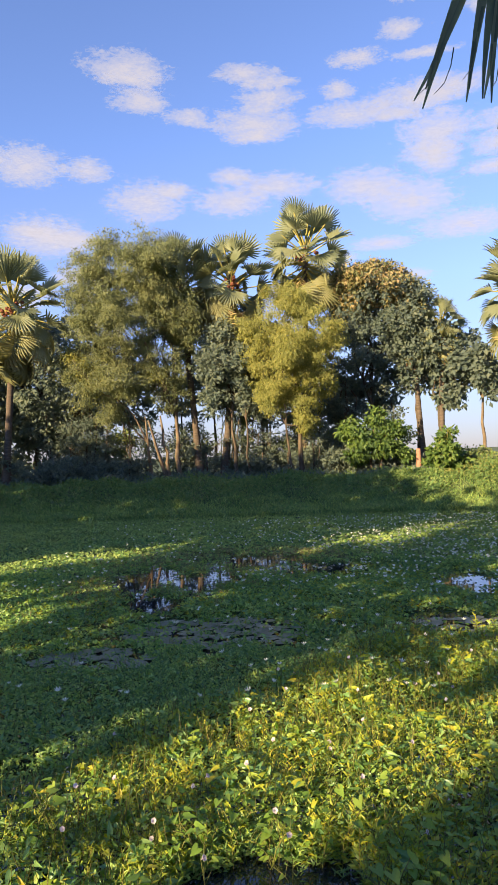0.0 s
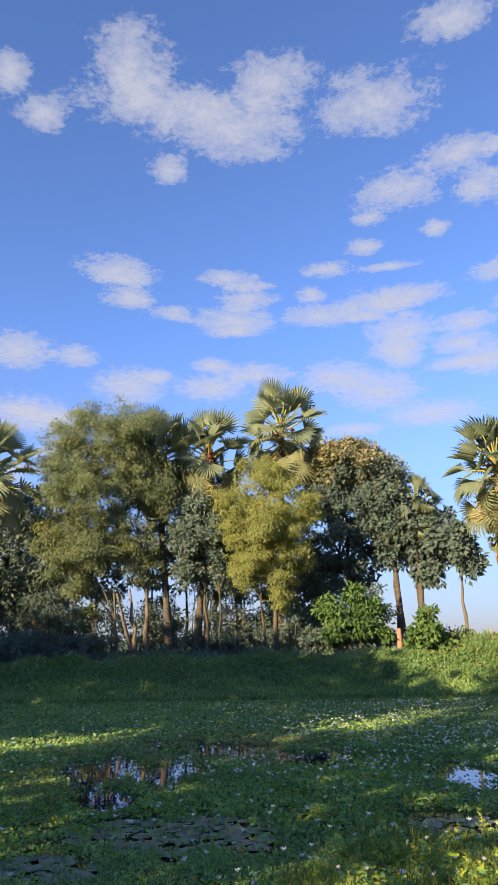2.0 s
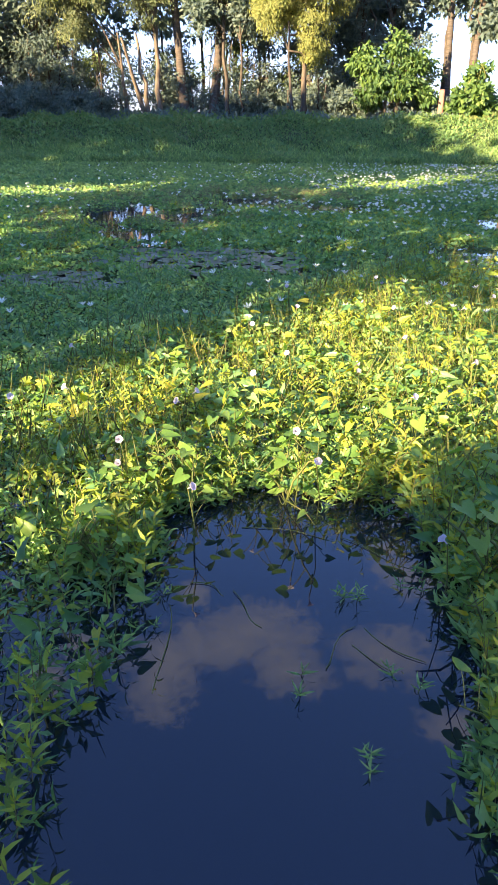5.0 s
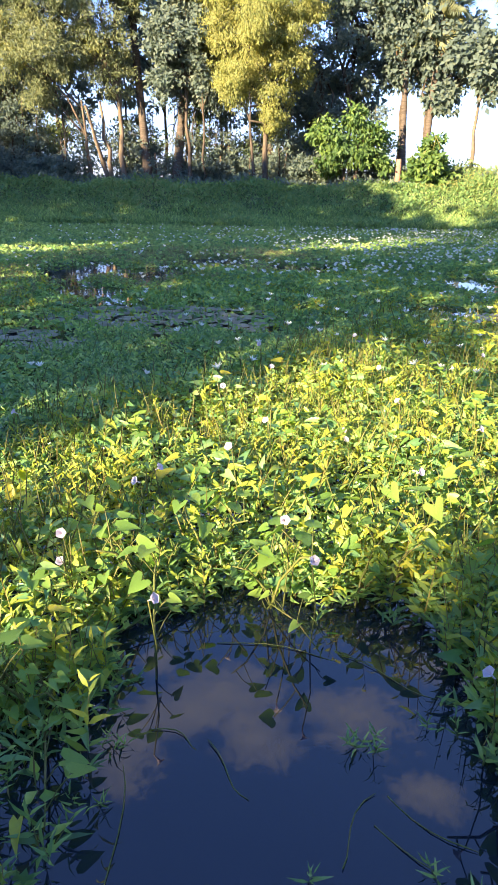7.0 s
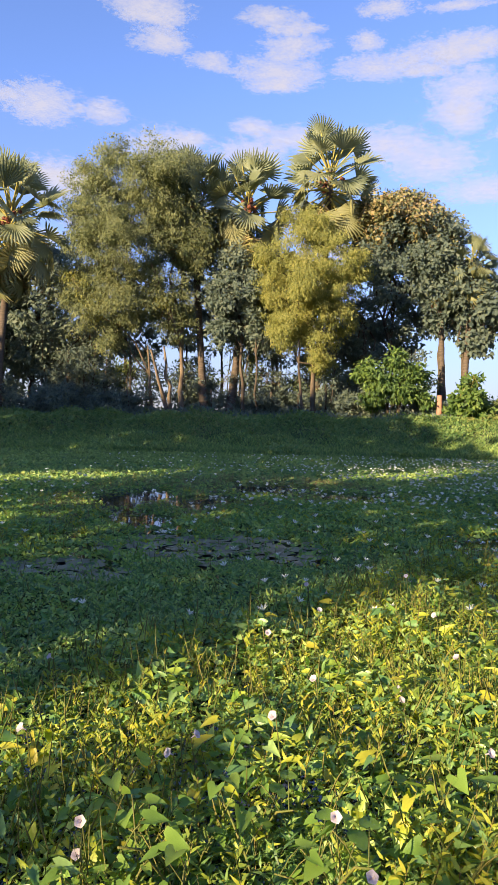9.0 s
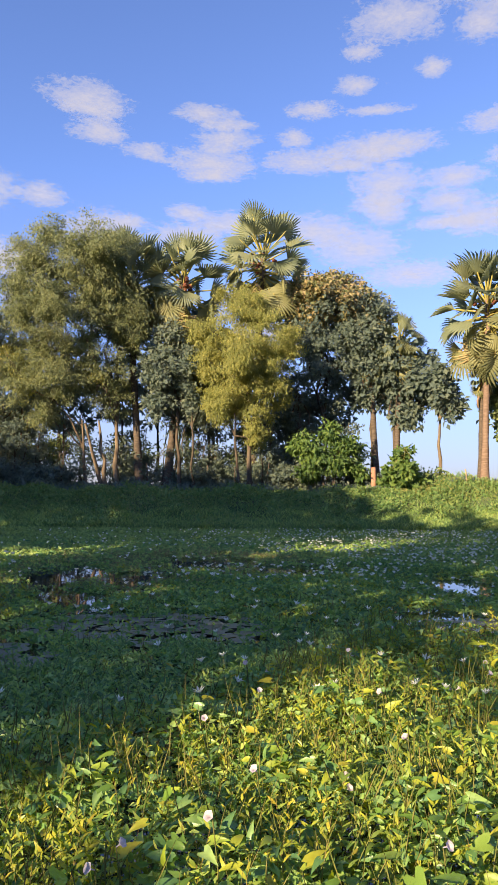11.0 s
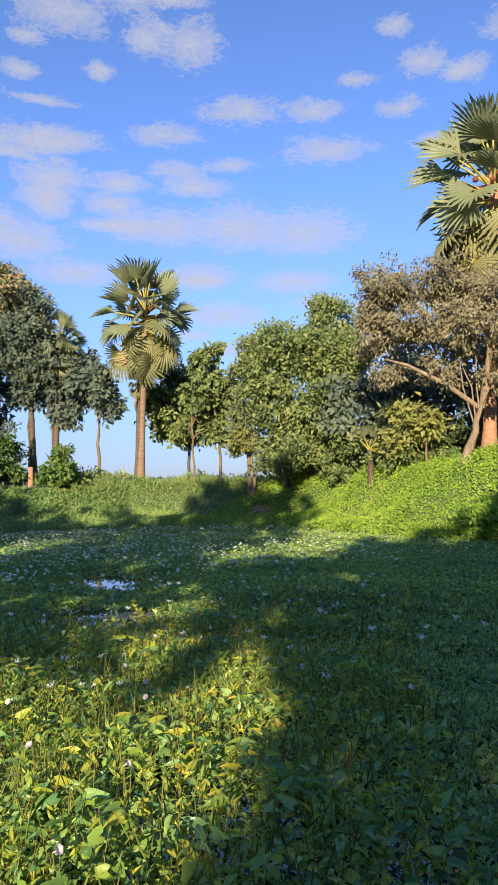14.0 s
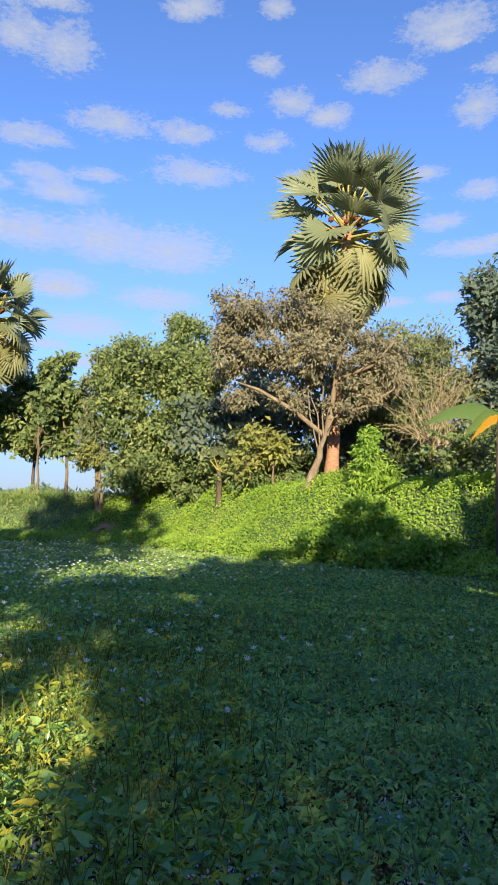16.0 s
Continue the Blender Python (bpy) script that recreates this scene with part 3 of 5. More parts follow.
# ---- broadleaf trees ----
def crown_leaves(rng, blobs, clumps, per, leaf, clump=0.42, droop=0.3, slim=0.45, out=0.6, hollow=0.5, tuft=0.5, face=(0, 0, 0.7)):
    """Leaves in clumps, the clumps in tufts at the ends of boughs, the tufts over ellipsoids (x, y, z, rx, ry, rz)."""
    b = np.array(blobs, float)
    vol = (b[:, 3] * b[:, 4] * b[:, 5]) ** 0.75
    tufts, fill = max(4, clumps // 16), clumps * 11 // 20
    pick = rng.choice(len(b), tufts + fill, p=vol / vol.sum())
    d = rand_dirs(rng, tufts + fill)
    rad = (hollow + (1 - hollow) * rng.random((tufts + fill, 1)) ** 0.7) * (1 + 0.15 * rng.normal(size=(tufts + fill, 1)))
    spot = b[pick, :3] + d * rad * b[pick, 3:]
    wide = tuft * np.minimum(1.0, b[pick[:tufts], 3:].mean(1, keepdims=True)) * (0.6 + 0.6 * rng.random((tufts, 1)))
    own = rng.integers(0, tufts, clumps - fill)
    d2 = rand_dirs(rng, clumps - fill)
    loose = spot[own] + d2 * wide[own] * rng.random((clumps - fill, 1)) ** 0.5 * np.array((1, 1, 0.7))
    centre = np.concatenate([spot[tufts:], loose])
    d = np.concatenate([d[tufts:], unit(d[own] + 0.8 * d2)])
    clump = clump * 0.88
    n = clumps * per
    c = np.repeat(centre, per, 0)
    dd = np.repeat(d, per, 0)
    size = np.repeat(clump * (0.6 + 0.8 * rng.random((clumps, 1))), per, 0)
    base = c + rand_dirs(rng, n) * size * rng.random((n, 1)) ** 0.5 * np.array((1, 1, 0.75))
    way = rand_dirs(rng, n) + out * dd + np.array((0, 0, -droop))
    flat = rand_dirs(rng, n) * 0.75 + 0.3 * dd + np.array(face)
    L = leaf * (0.65 + 0.7 * rng.random(n))
    return leaves(base, way, flat, L, L * slim * (0.8 + 0.4 * rng.random(n)))


def tree(seed, name, at, az, blobs, stems, mat, bark, label, category="tree", clumps=420, per=26, leaf=0.17, limbs=10, stem_r=0.11, group="", extra=None, bough=1.0, **how):
    """A tree seen along the bearing az: blobs (across, height over the water, half width, half height[, half depth, nearer]);
    stems [(foot across, top across, top height, radius share)]."""
    rng = np.random.default_rng(seed)
    z0 = float(height(at[0], at[1])) - 0.1
    top = thing(name, label, category, (at[0], at[1], z0), group, turn=-az)
    bl = [(b[0], -(b[5] if len(b) > 5 else 0.0), b[1] - z0, b[2], b[4] if len(b) > 4 else 0.75 * (b[2] + b[3]), b[3]) for b in blobs]
    sunward = Matrix.Rotation(radians(az), 3, "Z") @ -SUN_U
    how["face"] = (0.85 * sunward.x, 0.85 * sunward.y, 0.5)
    tips = []
    for foot, head, high, share in stems:
        pts = bent((foot, rng.normal() * 0.15, 0), (head, rng.normal() * 0.2, high - z0), rng, 7, 0.02)
        r = stem_r * share
        part("trunk", smooth(mesh_of("trunk", *tube(pts, [r * (1.4 - 0.45 * min(1, k) - 0.09 * k) for k in range(8)], 9, 0.05, rng), [bark])), top)
        tips.append((pts, r))
    for k in range(limbs):
        b = bl[k % len(bl)]
        end = np.array(b[:3]) + rand_dirs(rng, 1)[0] * np.array(b[3:]) * 0.55
        pts, r = min(tips, key=lambda t: np.linalg.norm(t[0][-1] - end) + 0.3 * rng.random())
        start = pts[4 + k % 4]
        p = [tube(bent(start, end, rng, 5, 0.1), [r * bough * q for q in (0.55, 0.45, 0.36, 0.28, 0.2, 0.1)], 6)]
        for _ in range(3):
            s = np.array(start) + (end - start) * (0.5 + 0.4 * rng.random())
            e = end + rand_dirs(rng, 1)[0] * np.array(b[3:]) * 0.6
            p.append(tube(bent(s, e, rng, 3, 0.1), [r * q for q in (0.2, 0.15, 0.1, 0.05)], 4))
        part("limb", smooth(mesh_of("limb", *joined(p), [bark])), top)
    part("crown", mesh_of("crown", *crown_leaves(rng, bl, clumps, per, leaf, **how), [mat]), top)
    if extra:
        eb, em, ec, el = extra
        part("crown_tip", mesh_of("crown_tip", *crown_leaves(rng, [(b[0], -0.3, b[1] - z0, b[2], b[2], b[3]) for b in eb], ec, per, leaf, **how), [em]), top, el)
    return top


# far bank, from west to east
palm(1, (-10.35, 24.4), 6.6, 2.15, 0.15, (0.5, 0), fronds=50, label="palmyra palm with grey-green fan leaves at the pond's west end")
tree(2, "tree", (-11.2, 29.6), -21, [(-0.15, 7.3, 1.6, 1.6), (1.3, 7.1, 1.1, 1.5), (0.0, 4.5, 2.1, 2.3), (1.7, 3.4, 1.6, 1.5), (-1.2, 3.5, 1.6, 2.3), (3.2, 3.4, 1.1, 1.3), (-2.8, 5.6, 1.6, 3.0)],
     [(0.0, 0.2, 5.0, 1), (1.6, 1.9, 3.8, 0.8)], DARK, BARK, "dark dense broadleaf tree in shade behind the palms", clumps=1300, per=26, leaf=0.2, slim=0.55)
# its extra yellow sprays put sunlit lobes into the leaf colour
tree(3, "tree", (-4.4, 25.8), -10.8,
     [(-1.18, 9.45, 2.1, 1.2), (-2.75, 8.2, 1.2, 1.4), (-0.2, 8.7, 1.25, 1.6), (-1.8, 7.0, 2.0, 1.6), (-3.45, 5.5, 0.67, 0.7), (-2.1, 4.95, 1.5, 1.0), (-0.15, 5.4, 0.88, 1.1),
      (0.7, 7.3, 0.8, 1.5), (-2.2, 3.85, 0.5, 0.5), (0.25, 4.2, 0.7, 0.5)],
     [(-0.02, -0.72, 3.4, 0.9), (0.04, -0.26, 3.6, 0.9), (0.42, 0.36, 4.6, 1.0), (-0.6, -0.85, 3.6, 0.7)], OLIVE, BARK_PALE,
     "broad round olive-green tree with several forked stems", extra=([(-3.35, 5.5, 0.6, 0.5), (-2.7, 4.8, 0.5, 0.4), (-0.6, 5.3, 0.3, 0.5), (-2.0, 6.6, 0.5, 0.3)], YELLOW, 70, "yellow-green sprays painted as sunlit lobes"), clumps=2300, per=58, leaf=0.095, droop=0.8, slim=0.38, clump=0.36, hollow=0.4)
palm(4, (-3.2, 26.4), 7.9, 1.85, 0.15, (-0.6, 0.2), fronds=46, label="palmyra palm half hidden behind a round tree", skirt=3)
palm(5, (-2.27, 26.3), 7.7, 1.85, 0.15, (0.5, 0.3), bulge=0.1, fronds=48, label="palmyra palm with a leaning trunk on the far bank", skirt=4)
palm(6, (0.9, 27.6), 9.15, 2.0, 0.15, (0.4, 0), fronds=50, label="tallest palmyra palm of the row, rising over the trees")
tree(7, "tree", (0.9, 25.2), 1.5,
     [(-0.43, 7.7, 1.0, 0.72), (-1.6, 6.6, 0.85, 0.8), (0.63, 6.3, 1.0, 1.0), (-0.42, 5.8, 1.3, 1.2), (-1.65, 5.5, 0.65, 0.8), (-1.14, 4.1, 0.68, 0.85), (0.09, 3.55, 0.68, 0.8), (-0.77, 4.7, 1.05, 0.95),
      (0.66, 4.7, 0.54, 0.7), (0.25, 2.85, 0.38, 0.38)],
     [(-0.08, -0.2, 4.9, 1.0), (-0.48, -0.65, 3.8, 0.6)], YELLOW, BARK, "yellow-green tree with drooping sprays, lit by low sun", clumps=1350, per=62, leaf=0.085, droop=1.2, slim=0.36, clump=0.28, hollow=0.4)
tree(8, "tree", (3.5, 28.0), 6.9,
     [(0.53, 8.6, 1.7, 0.9), (-0.4, 7.6, 1.15, 1.35), (1.7, 7.4, 1.15, 1.4), (0.66, 6.5, 1.5, 1.2), (-0.62, 5.2, 0.8, 0.9), (2.2, 5.6, 1.0, 1.1), (0.85, 4.9, 0.8, 0.7), (-0.3, 3.6, 0.5, 0.5)],
     [(-0.78, -0.72, 4.9, 0.9), (0.5, 0.3, 5.3, 1), (2.4, 2.1, 4.9, 0.8)], DARK, BARK, "tall dark tree with rust-flushed top leaves", clumps=880, per=30, leaf=0.15, slim=0.55, clump=0.38, hollow=0.45,
     extra=([(0.5, 8.95, 1.6, 0.65), (1.9, 8.1, 0.9, 0.8), (-0.4, 8.2, 1.0, 0.8)], RUSTY, 520, "rust-tinged young leaves at the top"))
tree(9, "shrub", (3.9, 24.6), 8.8, [(-0.3, 3.15, 0.45, 0.42), (-0.8, 2.35, 0.55, 0.42), (0.4, 2.65, 0.36, 0.45), (-1.25, 2.75, 0.36, 0.4), (-0.15, 2.1, 0.55, 0.45), (0.5, 1.85, 0.32, 0.3), (-1.1, 1.75, 0.4, 0.3)], [(-0.2, -0.2, 2.6, 0.7), (-0.5, -0.7, 2.2, 0.5)], BRIGHT, BARK,
     "rounded green shrub with big drooping leaves", "shrub", clumps=300, per=22, leaf=0.16, droop=0.9, slim=0.42, limbs=8, clump=0.26, hollow=0.3)
palm(10, (5.75, 27.2), 2.9 + 2.6, 1.2, 0.13, (-0.3, 0), fronds=9, label="young palmyra palm in the shade of the trees", skirt=0)
palm(11, (6.4, 27.0), 5.55, 1.15, 0.13, (0.2, 0), fronds=26, label="palmyra palm showing one lit fan above dark leaves", skirt=0)
tree(12, "tree", (6.4, 27.6), 13.5, [(0.14, 6.1, 0.9, 1.1), (1.0, 5.4, 0.66, 1.1), (-0.47, 5.1, 0.8, 0.95), (0.68, 4.4, 0.66, 0.66), (1.78, 5.15, 0.48, 0.8), (-1.1, 6.3, 0.67, 1.1)],
     [(-0.71, -0.83, 5.2, 0.9), (0.15, 0.06, 5.2, 0.9)], DARK, BARK, "dark broadleaf tree with bare lower trunk", clumps=400, per=26, leaf=0.2, slim=0.6)
tree(13, "shrub", (5.95, 24.0), 14.1, [(-0.09, 1.74, 0.62, 0.58), (0.05, 2.4, 0.34, 0.42), (-0.55, 1.4, 0.34, 0.3), (0.46, 1.46, 0.27, 0.3)], [(0, 0.05, 2.6, 0.4)], BRIGHT, STEM,
     "bright green leafy sapling on the sunlit bank", "shrub", clumps=130, per=14, leaf=0.19, droop=0.5, slim=0.6, limbs=5, clump=0.2)
tree(14, "tree", (7.87, 26.2), 17.0, [(0.05, 5.0, 0.48, 0.74), (0.42, 4.3, 0.3, 0.43)], [(-0.03, 0.0, 4.8, 0.75)], DARK, BARK_PALE, "slender young tree with bare trunk and leafy top", clumps=70, per=20, leaf=0.22, slim=0.6, limbs=6)
palm(15, (8.97, 24.75), 6.3, 1.95, 0.13, (0.2, 0), fronds=60, bark=BARK_TAN, label="palmyra palm standing clear against the sky, crown lit", skirt=5)
palm(16, (9.14, 25.6), 4.0, 0.6, 0.11, (0.15, 0.1), fronds=12, label="short young palm close behind a tall palm", skirt=0)
tree(17, "tree", (10.6, 27.0), 21.5, [(1.05, 5.3, 0.9, 1.0), (0.0, 4.7, 0.8, 0.9), (1.64, 4.25, 0.9, 1.1), (0.7, 3.6, 0.76, 0.76)], [(1.22, 1.13, 4.4, 0.8)], MID, BARK, "green broadleaf tree behind the lone palm", clumps=320, per=26, leaf=0.2, slim=0.6)
tree(18, "tree", (10.2, 22.3), 25.4, [(0.22, 5.25, 0.46, 0.62), (0.8, 4.4, 0.62, 0.8), (0.0, 4.15, 0.48, 0.66), (0.5, 3.25, 0.44, 0.48), (-0.22, 3.4, 0.34, 0.38), (0.45, 5.9, 0.3, 0.32)],
     [(0.72, 0.49, 4.6, 0.6), (-0.2, -0.26, 3.6, 0.5)], MID, BARK_PALE, "young teak-like tree with large leaves", clumps=240, per=24, leaf=0.19, slim=0.6, clump=0.28, hollow=0.3)
tree(19, "tree", (11.1, 20.5), 29.1, [(-0.12, 4.6, 0.46, 0.6), (-0.16, 3.55, 0.42, 0.6), (-0.2, 2.75, 0.4, 0.46), (0.28, 5.5, 0.52, 0.7)],
     [(0.06, -0.11, 4.0, 0.7), (0.15, 0.2, 5.0, 0.5)], OLIVE, BARK_PALE,
     "slim tree with drooping sprays and yellowing lower leaves", clumps=330, per=34, leaf=0.12, droop=0.7, slim=0.4, limbs=8, clump=0.26, hollow=0.35, extra=([(-0.2, 2.7, 0.42, 0.4)], YELLOW, 34, "yellowing lower leaves"))
tree(20, "tree", (12.3, 19.2), 33.6, [(-0.54, 5.65, 0.95, 0.72), (-1.28, 4.75, 0.7, 0.86), (0.46, 5.25, 0.9, 0.84), (1.28, 4.7, 0.76, 0.9), (-0.8, 3.7, 1.05, 0.9), (0.52, 3.5, 1.08, 1.08), (-0.32, 2.3, 1.15, 0.76), (0.74, 2.15, 0.7, 0.62), (1.7, 5.4, 0.45, 0.7)],
     [(-0.46, -0.47, 4.2, 1), (0.42, 0.37, 4.0, 0.8)], MID, BARK, "dense full-crowned green tree on the bank", clumps=1150, per=30, leaf=0.14, slim=0.5)
tree(21, "tree", (16.3, 23.1), 36.0, [(0.11, 7.8, 1.0, 0.82), (0.38, 6.7, 1.0, 0.96), (-0.65, 6.9, 0.88, 0.88)], [(0, 0.1, 6.8, 1)], MID, BARK, "taller tree showing behind the bank trees", clumps=300, per=26, leaf=0.18)
tree(29, "tree", (-1.5, 25.7), -3.6, [(-0.7, 6.6, 0.55, 0.7), (-0.9, 5.4, 0.7, 0.8), (-0.2, 5.6, 0.6, 0.8), (-0.3, 4.4, 0.7, 0.6), (-1.0, 4.2, 0.5, 0.5), (0.5, 3.9, 0.5, 0.5)],
     [(-0.2, -0.4, 5.6, 0.7), (0.3, 0.2, 4.2, 0.5)], DARK, BARK, "dark leafy tree before the leaning palm's trunk", clumps=420, per=26, leaf=0.15, slim=0.5, clump=0.3)
tree(30, "tree", (-1.3, 28.4), -2.6, [(-0.4, 7.3, 1.0, 1.2), (-0.9, 5.4, 1.1, 1.2), (0.5, 5.2, 0.9, 1.1), (0.8, 6.6, 0.9, 1.1)],
     [(-0.4, -0.3, 6.0, 0.9), (0.5, 0.6, 5.0, 0.7)], DARK, BARK, "dark tree filling the space behind the leaning palm", clumps=420, per=26, leaf=0.18, slim=0.5)
leaner = tree(22, "tree", (12.8, 12.95), 46.5,
     [(-1.75, 6.05, 0.66, 0.58), (-0.7, 6.2, 0.9, 0.58), (0.5, 5.75, 0.8, 0.5), (1.75, 5.1, 0.65, 0.52), (-1.45, 5.0, 0.86, 0.55), (0.1, 4.9, 1.1, 0.62), (1.85, 4.55, 0.6, 0.5), (-1.75, 3.85, 0.5, 0.38),
      (-0.5, 3.95, 0.5, 0.34), (0.9, 3.65, 0.5, 0.36), (-2.05, 5.45, 0.34, 0.42), (1.3, 4.2, 0.56, 0.4)],
     [(0.02, 0.45, 3.05, 1.3)], BROWNISH, BARK_LEAN, "spreading brownish-leaved tree with a leaning pale trunk", clumps=1050, per=36, leaf=0.11, slim=0.38, limbs=4, stem_r=0.105, bough=0.3, hollow=0.3, droop=0.8, clump=0.27)
rng = np.random.default_rng(222)
for bough, r in ((((0.45, 0.05, 2.95), (-0.37, 0.3, 3.58), (-1.23, 0.4, 4.07), (-1.75, 0.4, 4.25)), 0.07), (((0.45, -0.05, 3.0), (0.62, 0.1, 4.0), (0.75, 0.1, 4.9), (0.6, 0.1, 5.8)), 0.08),
                 (((0.5, 0.05, 3.4), (1.46, 0.15, 3.75), (2.05, 0.3, 4.1), (2.4, 0.3, 4.6)), 0.05), (((0.7, 0.0, 4.4), (1.53, 0.5, 4.67), (2.01, 0.5, 5.18), (2.2, 0.4, 5.6)), 0.05)):
    pts = [(x, -near, z - float(height(12.8, 12.95)) + 0.1) for x, near, z in bough]
    part("bough", smooth(mesh_of("bough", *tube(pts, [r, r * 0.85, r * 0.6, r * 0.25], 8, 0.04, rng), [BARK_LEAN])), leaner)
palm(23, (14.32, 13.53), 7.15, 2.25, 0.17, (0.3, -0.25), fronds=58, bark=BARK_RED, label="large palmyra palm with reddish trunk over the bank trees", skirt=6)
tree(24, "shrub", (12.6, 10.9), 51.6, [(0.01, 2.66, 0.24, 0.26), (0.05, 2.28, 0.37, 0.28), (0.05, 1.9, 0.42, 0.23)], [(0, 0, 2.7, 0.3)], VINE, STEM, "bright green feathery sapling with rows of drooping leaflets", "shrub", clumps=120, per=18, leaf=0.13, droop=0.9, slim=0.3, limbs=7, clump=0.18)
tree(25, "tree", (17.8, 11.3), 59.9, [(0.4, 7.3, 0.42, 0.9), (0.96, 6.6, 1.0, 1.4), (0.9, 4.4, 1.2, 1.2), (0.0, 2.8, 1.2, 1.0)],
     [(0.6, 0.6, 6, 1.2)], DARK, BARK, "tall dark tree closing the pond's east side", clumps=620, per=26, leaf=0.2, slim=0.5)
tree(28, "tree", (17.0, 11.9), 57.0, [(-0.10, 5.9, 0.6, 0.6), (-0.73, 5.4, 1.0, 0.8), (-1.5, 5.8, 0.7, 0.7), (0.4, 4.8, 0.9, 0.9), (-1.8, 4.5, 1.0, 0.8), (-0.6, 3.9, 1.2, 1.0)],
     [(-0.8, -0.7, 4.8, 1)], OLIVE, BARK_PALE, "olive-green tree behind the dry shrub", clumps=620, per=30, leaf=0.13, slim=0.42, droop=0.6)
tree(26, "tree", (16.2, 16.4), 44.0, [(-1.5, 3.6, 1.6, 1.3), (0.5, 3.3, 1.6, 1.3), (2.4, 3.6, 1.6, 1.4), (-3.2, 3.6, 1.4, 1.4), (0.2, 4.8, 2.2, 1.1), (-2.4, 2.2, 1.6, 0.6), (0.2, 2.1, 1.6, 0.6), (2.6, 2.2, 1.6, 0.7)], [(-1, -1, 4, 1), (1.5, 1.5, 4, 1)], DARK, BARK,
     "deep shaded thicket behind the leaning tree", clumps=900, per=22, leaf=0.22, slim=0.55)
tree(27, "tree", (12.3, 14.4), 40.5, [(-0.15, 2.83, 0.34, 0.36), (0.36, 3.05, 0.31, 0.28), (0.56, 2.63, 0.28, 0.28), (-0.28, 2.2, 0.24, 0.2)], [(0.55, 0.5, 2.9, 0.45)], YELLOW, BARK_PALE, "small tree with a few yellow-green leaves", clumps=90, per=12, leaf=0.17, limbs=5)

for k, (x, y, w, h) in enumerate(((-8.6, 27.2, 1.0, 1.1), (-6.9, 27.6, 0.8, 0.8), (-3.6, 27.3, 0.6, 0.9), (-0.8, 27.4, 0.7, 0.8), (0.2, 27.8, 0.8, 1.0), (1.5, 27.0, 0.7, 0.7), (2.5, 27.2, 0.8, 0.7))):
    z = float(height(x, y))
    tree(400 + k, "shrub", (x, y), 2.4 * x, [(0, z + h, w, h * 0.8), (0.5 * w, z + 0.5 * h, w * 0.7, h * 0.5), (-0.5 * w, z + 0.6 * h, w * 0.6, h * 0.5)], [(0, 0, z + h, 0.4)], DARK, BARK,
         "dark leafy undergrowth shrub between the trunks", "shrub", clumps=130, per=22, leaf=0.14, slim=0.5, limbs=5, clump=0.28, group="undergrowth on the far bank")


def bare_shrub(seed, at, az):
    """A leafless many-stemmed shrub."""
    rng = np.random.default_rng(seed)
    z0 = float(height(*at))
    top = thing("bare_shrub", "dry leafless many-stemmed shrub with fine twigs", "shrub", (*at, z0 - 0.05), turn=-az)
    for k in range(5):
        e = np.array((rng.normal() * 0.12, rng.normal() * 0.12, 0.9 + 0.3 * rng.random()))
        part("stem", smooth(mesh_of("stem", *tube(bent((rng.normal() * 0.06, rng.normal() * 0.06, 0), e, rng, 4, 0.05), [0.06, 0.055, 0.05, 0.045, 0.04], 7, 0.06, rng), [TWIG])), top)
    p = []
    for k in range(48):
        s = np.array((rng.normal() * 0.12, rng.normal() * 0.12, 0.7 + 0.5 * rng.random()))
        e = np.array((rng.normal() * 0.55, rng.normal() * 0.4, 1.4 + 1.6 * rng.random()))
        pts = bent(s, e, rng, 4, 0.08)
        p = [tube(pts, [0.014, 0.011, 0.008, 0.006, 0.003], 4)]
        for _ in range(4):
            p.append(tube(bent(pts[2 + int(rng.random() * 2)], e + rng.normal(size=3) * 0.3, rng, 2, 0.05), [0.006, 0.004, 0.002], 3))
        part("twig", mesh_of("twig", *joined(p), [TWIG]), top)
    return top


bare_shrub(31, (13.6, 9.8), 56.8)


def banana(at, az):
    """A banana plant: sheath stem and arching blades with a midrib, one of them withered."""
    rng = np.random.default_rng(5)
    z0 = float(height(*at)) - 0.05
    top = thing("banana_plant", "banana plant with green leaves and one withered orange leaf", "plant", (*at, z0), turn=-az)
    part("stem", smooth(mesh_of("stem", *tube([(0.35, 0, 0), (0.33, 0, 1.3), (0.36, 0, 2.65)], [0.08, 0.06, 0.045], 9), [BARK])), top)
    for way, rise, length, w, mat, label in ((-1.0, 0.5, 1.3, 0.15, BANANA, ""), (-0.6, 0.25, 1.0, 0.17, BANANA, ""), (0.6, 0.7, 1.1, 0.2, BANANA, ""), (-0.8, -0.1, 0.62, 0.11, BANANA_OLD, "withered orange leaf hanging down")):
        v, f = [], []
        for k in range(13):
            s = k / 12
            c = np.array((0.36 + way * length * s, -0.35 * s, 2.65 + rise * length * s - 0.65 * length * s * s))
            hw = w * math.sin(math.pi * min(1, 0.06 + 0.94 * s) ** 0.8) * (1 + 0.1 * rng.normal())
            v += [c + (0.1 * hw, -hw * 0.5, hw * 0.75), c - (0, 0, 0.015), c - (0.1 * hw, -hw * 0.2, hw * 0.95)]
            if k:
                i = 3 * k
                f += [(i - 3, i - 2, i + 1), (i - 3, i + 1, i), (i - 2, i - 1, i + 2), (i - 2, i + 2, i + 1)]
        part("leaf", mesh_of("leaf", v, f, [mat]), top, label)
    return top


banana((11.15, 7.35), 59.9)


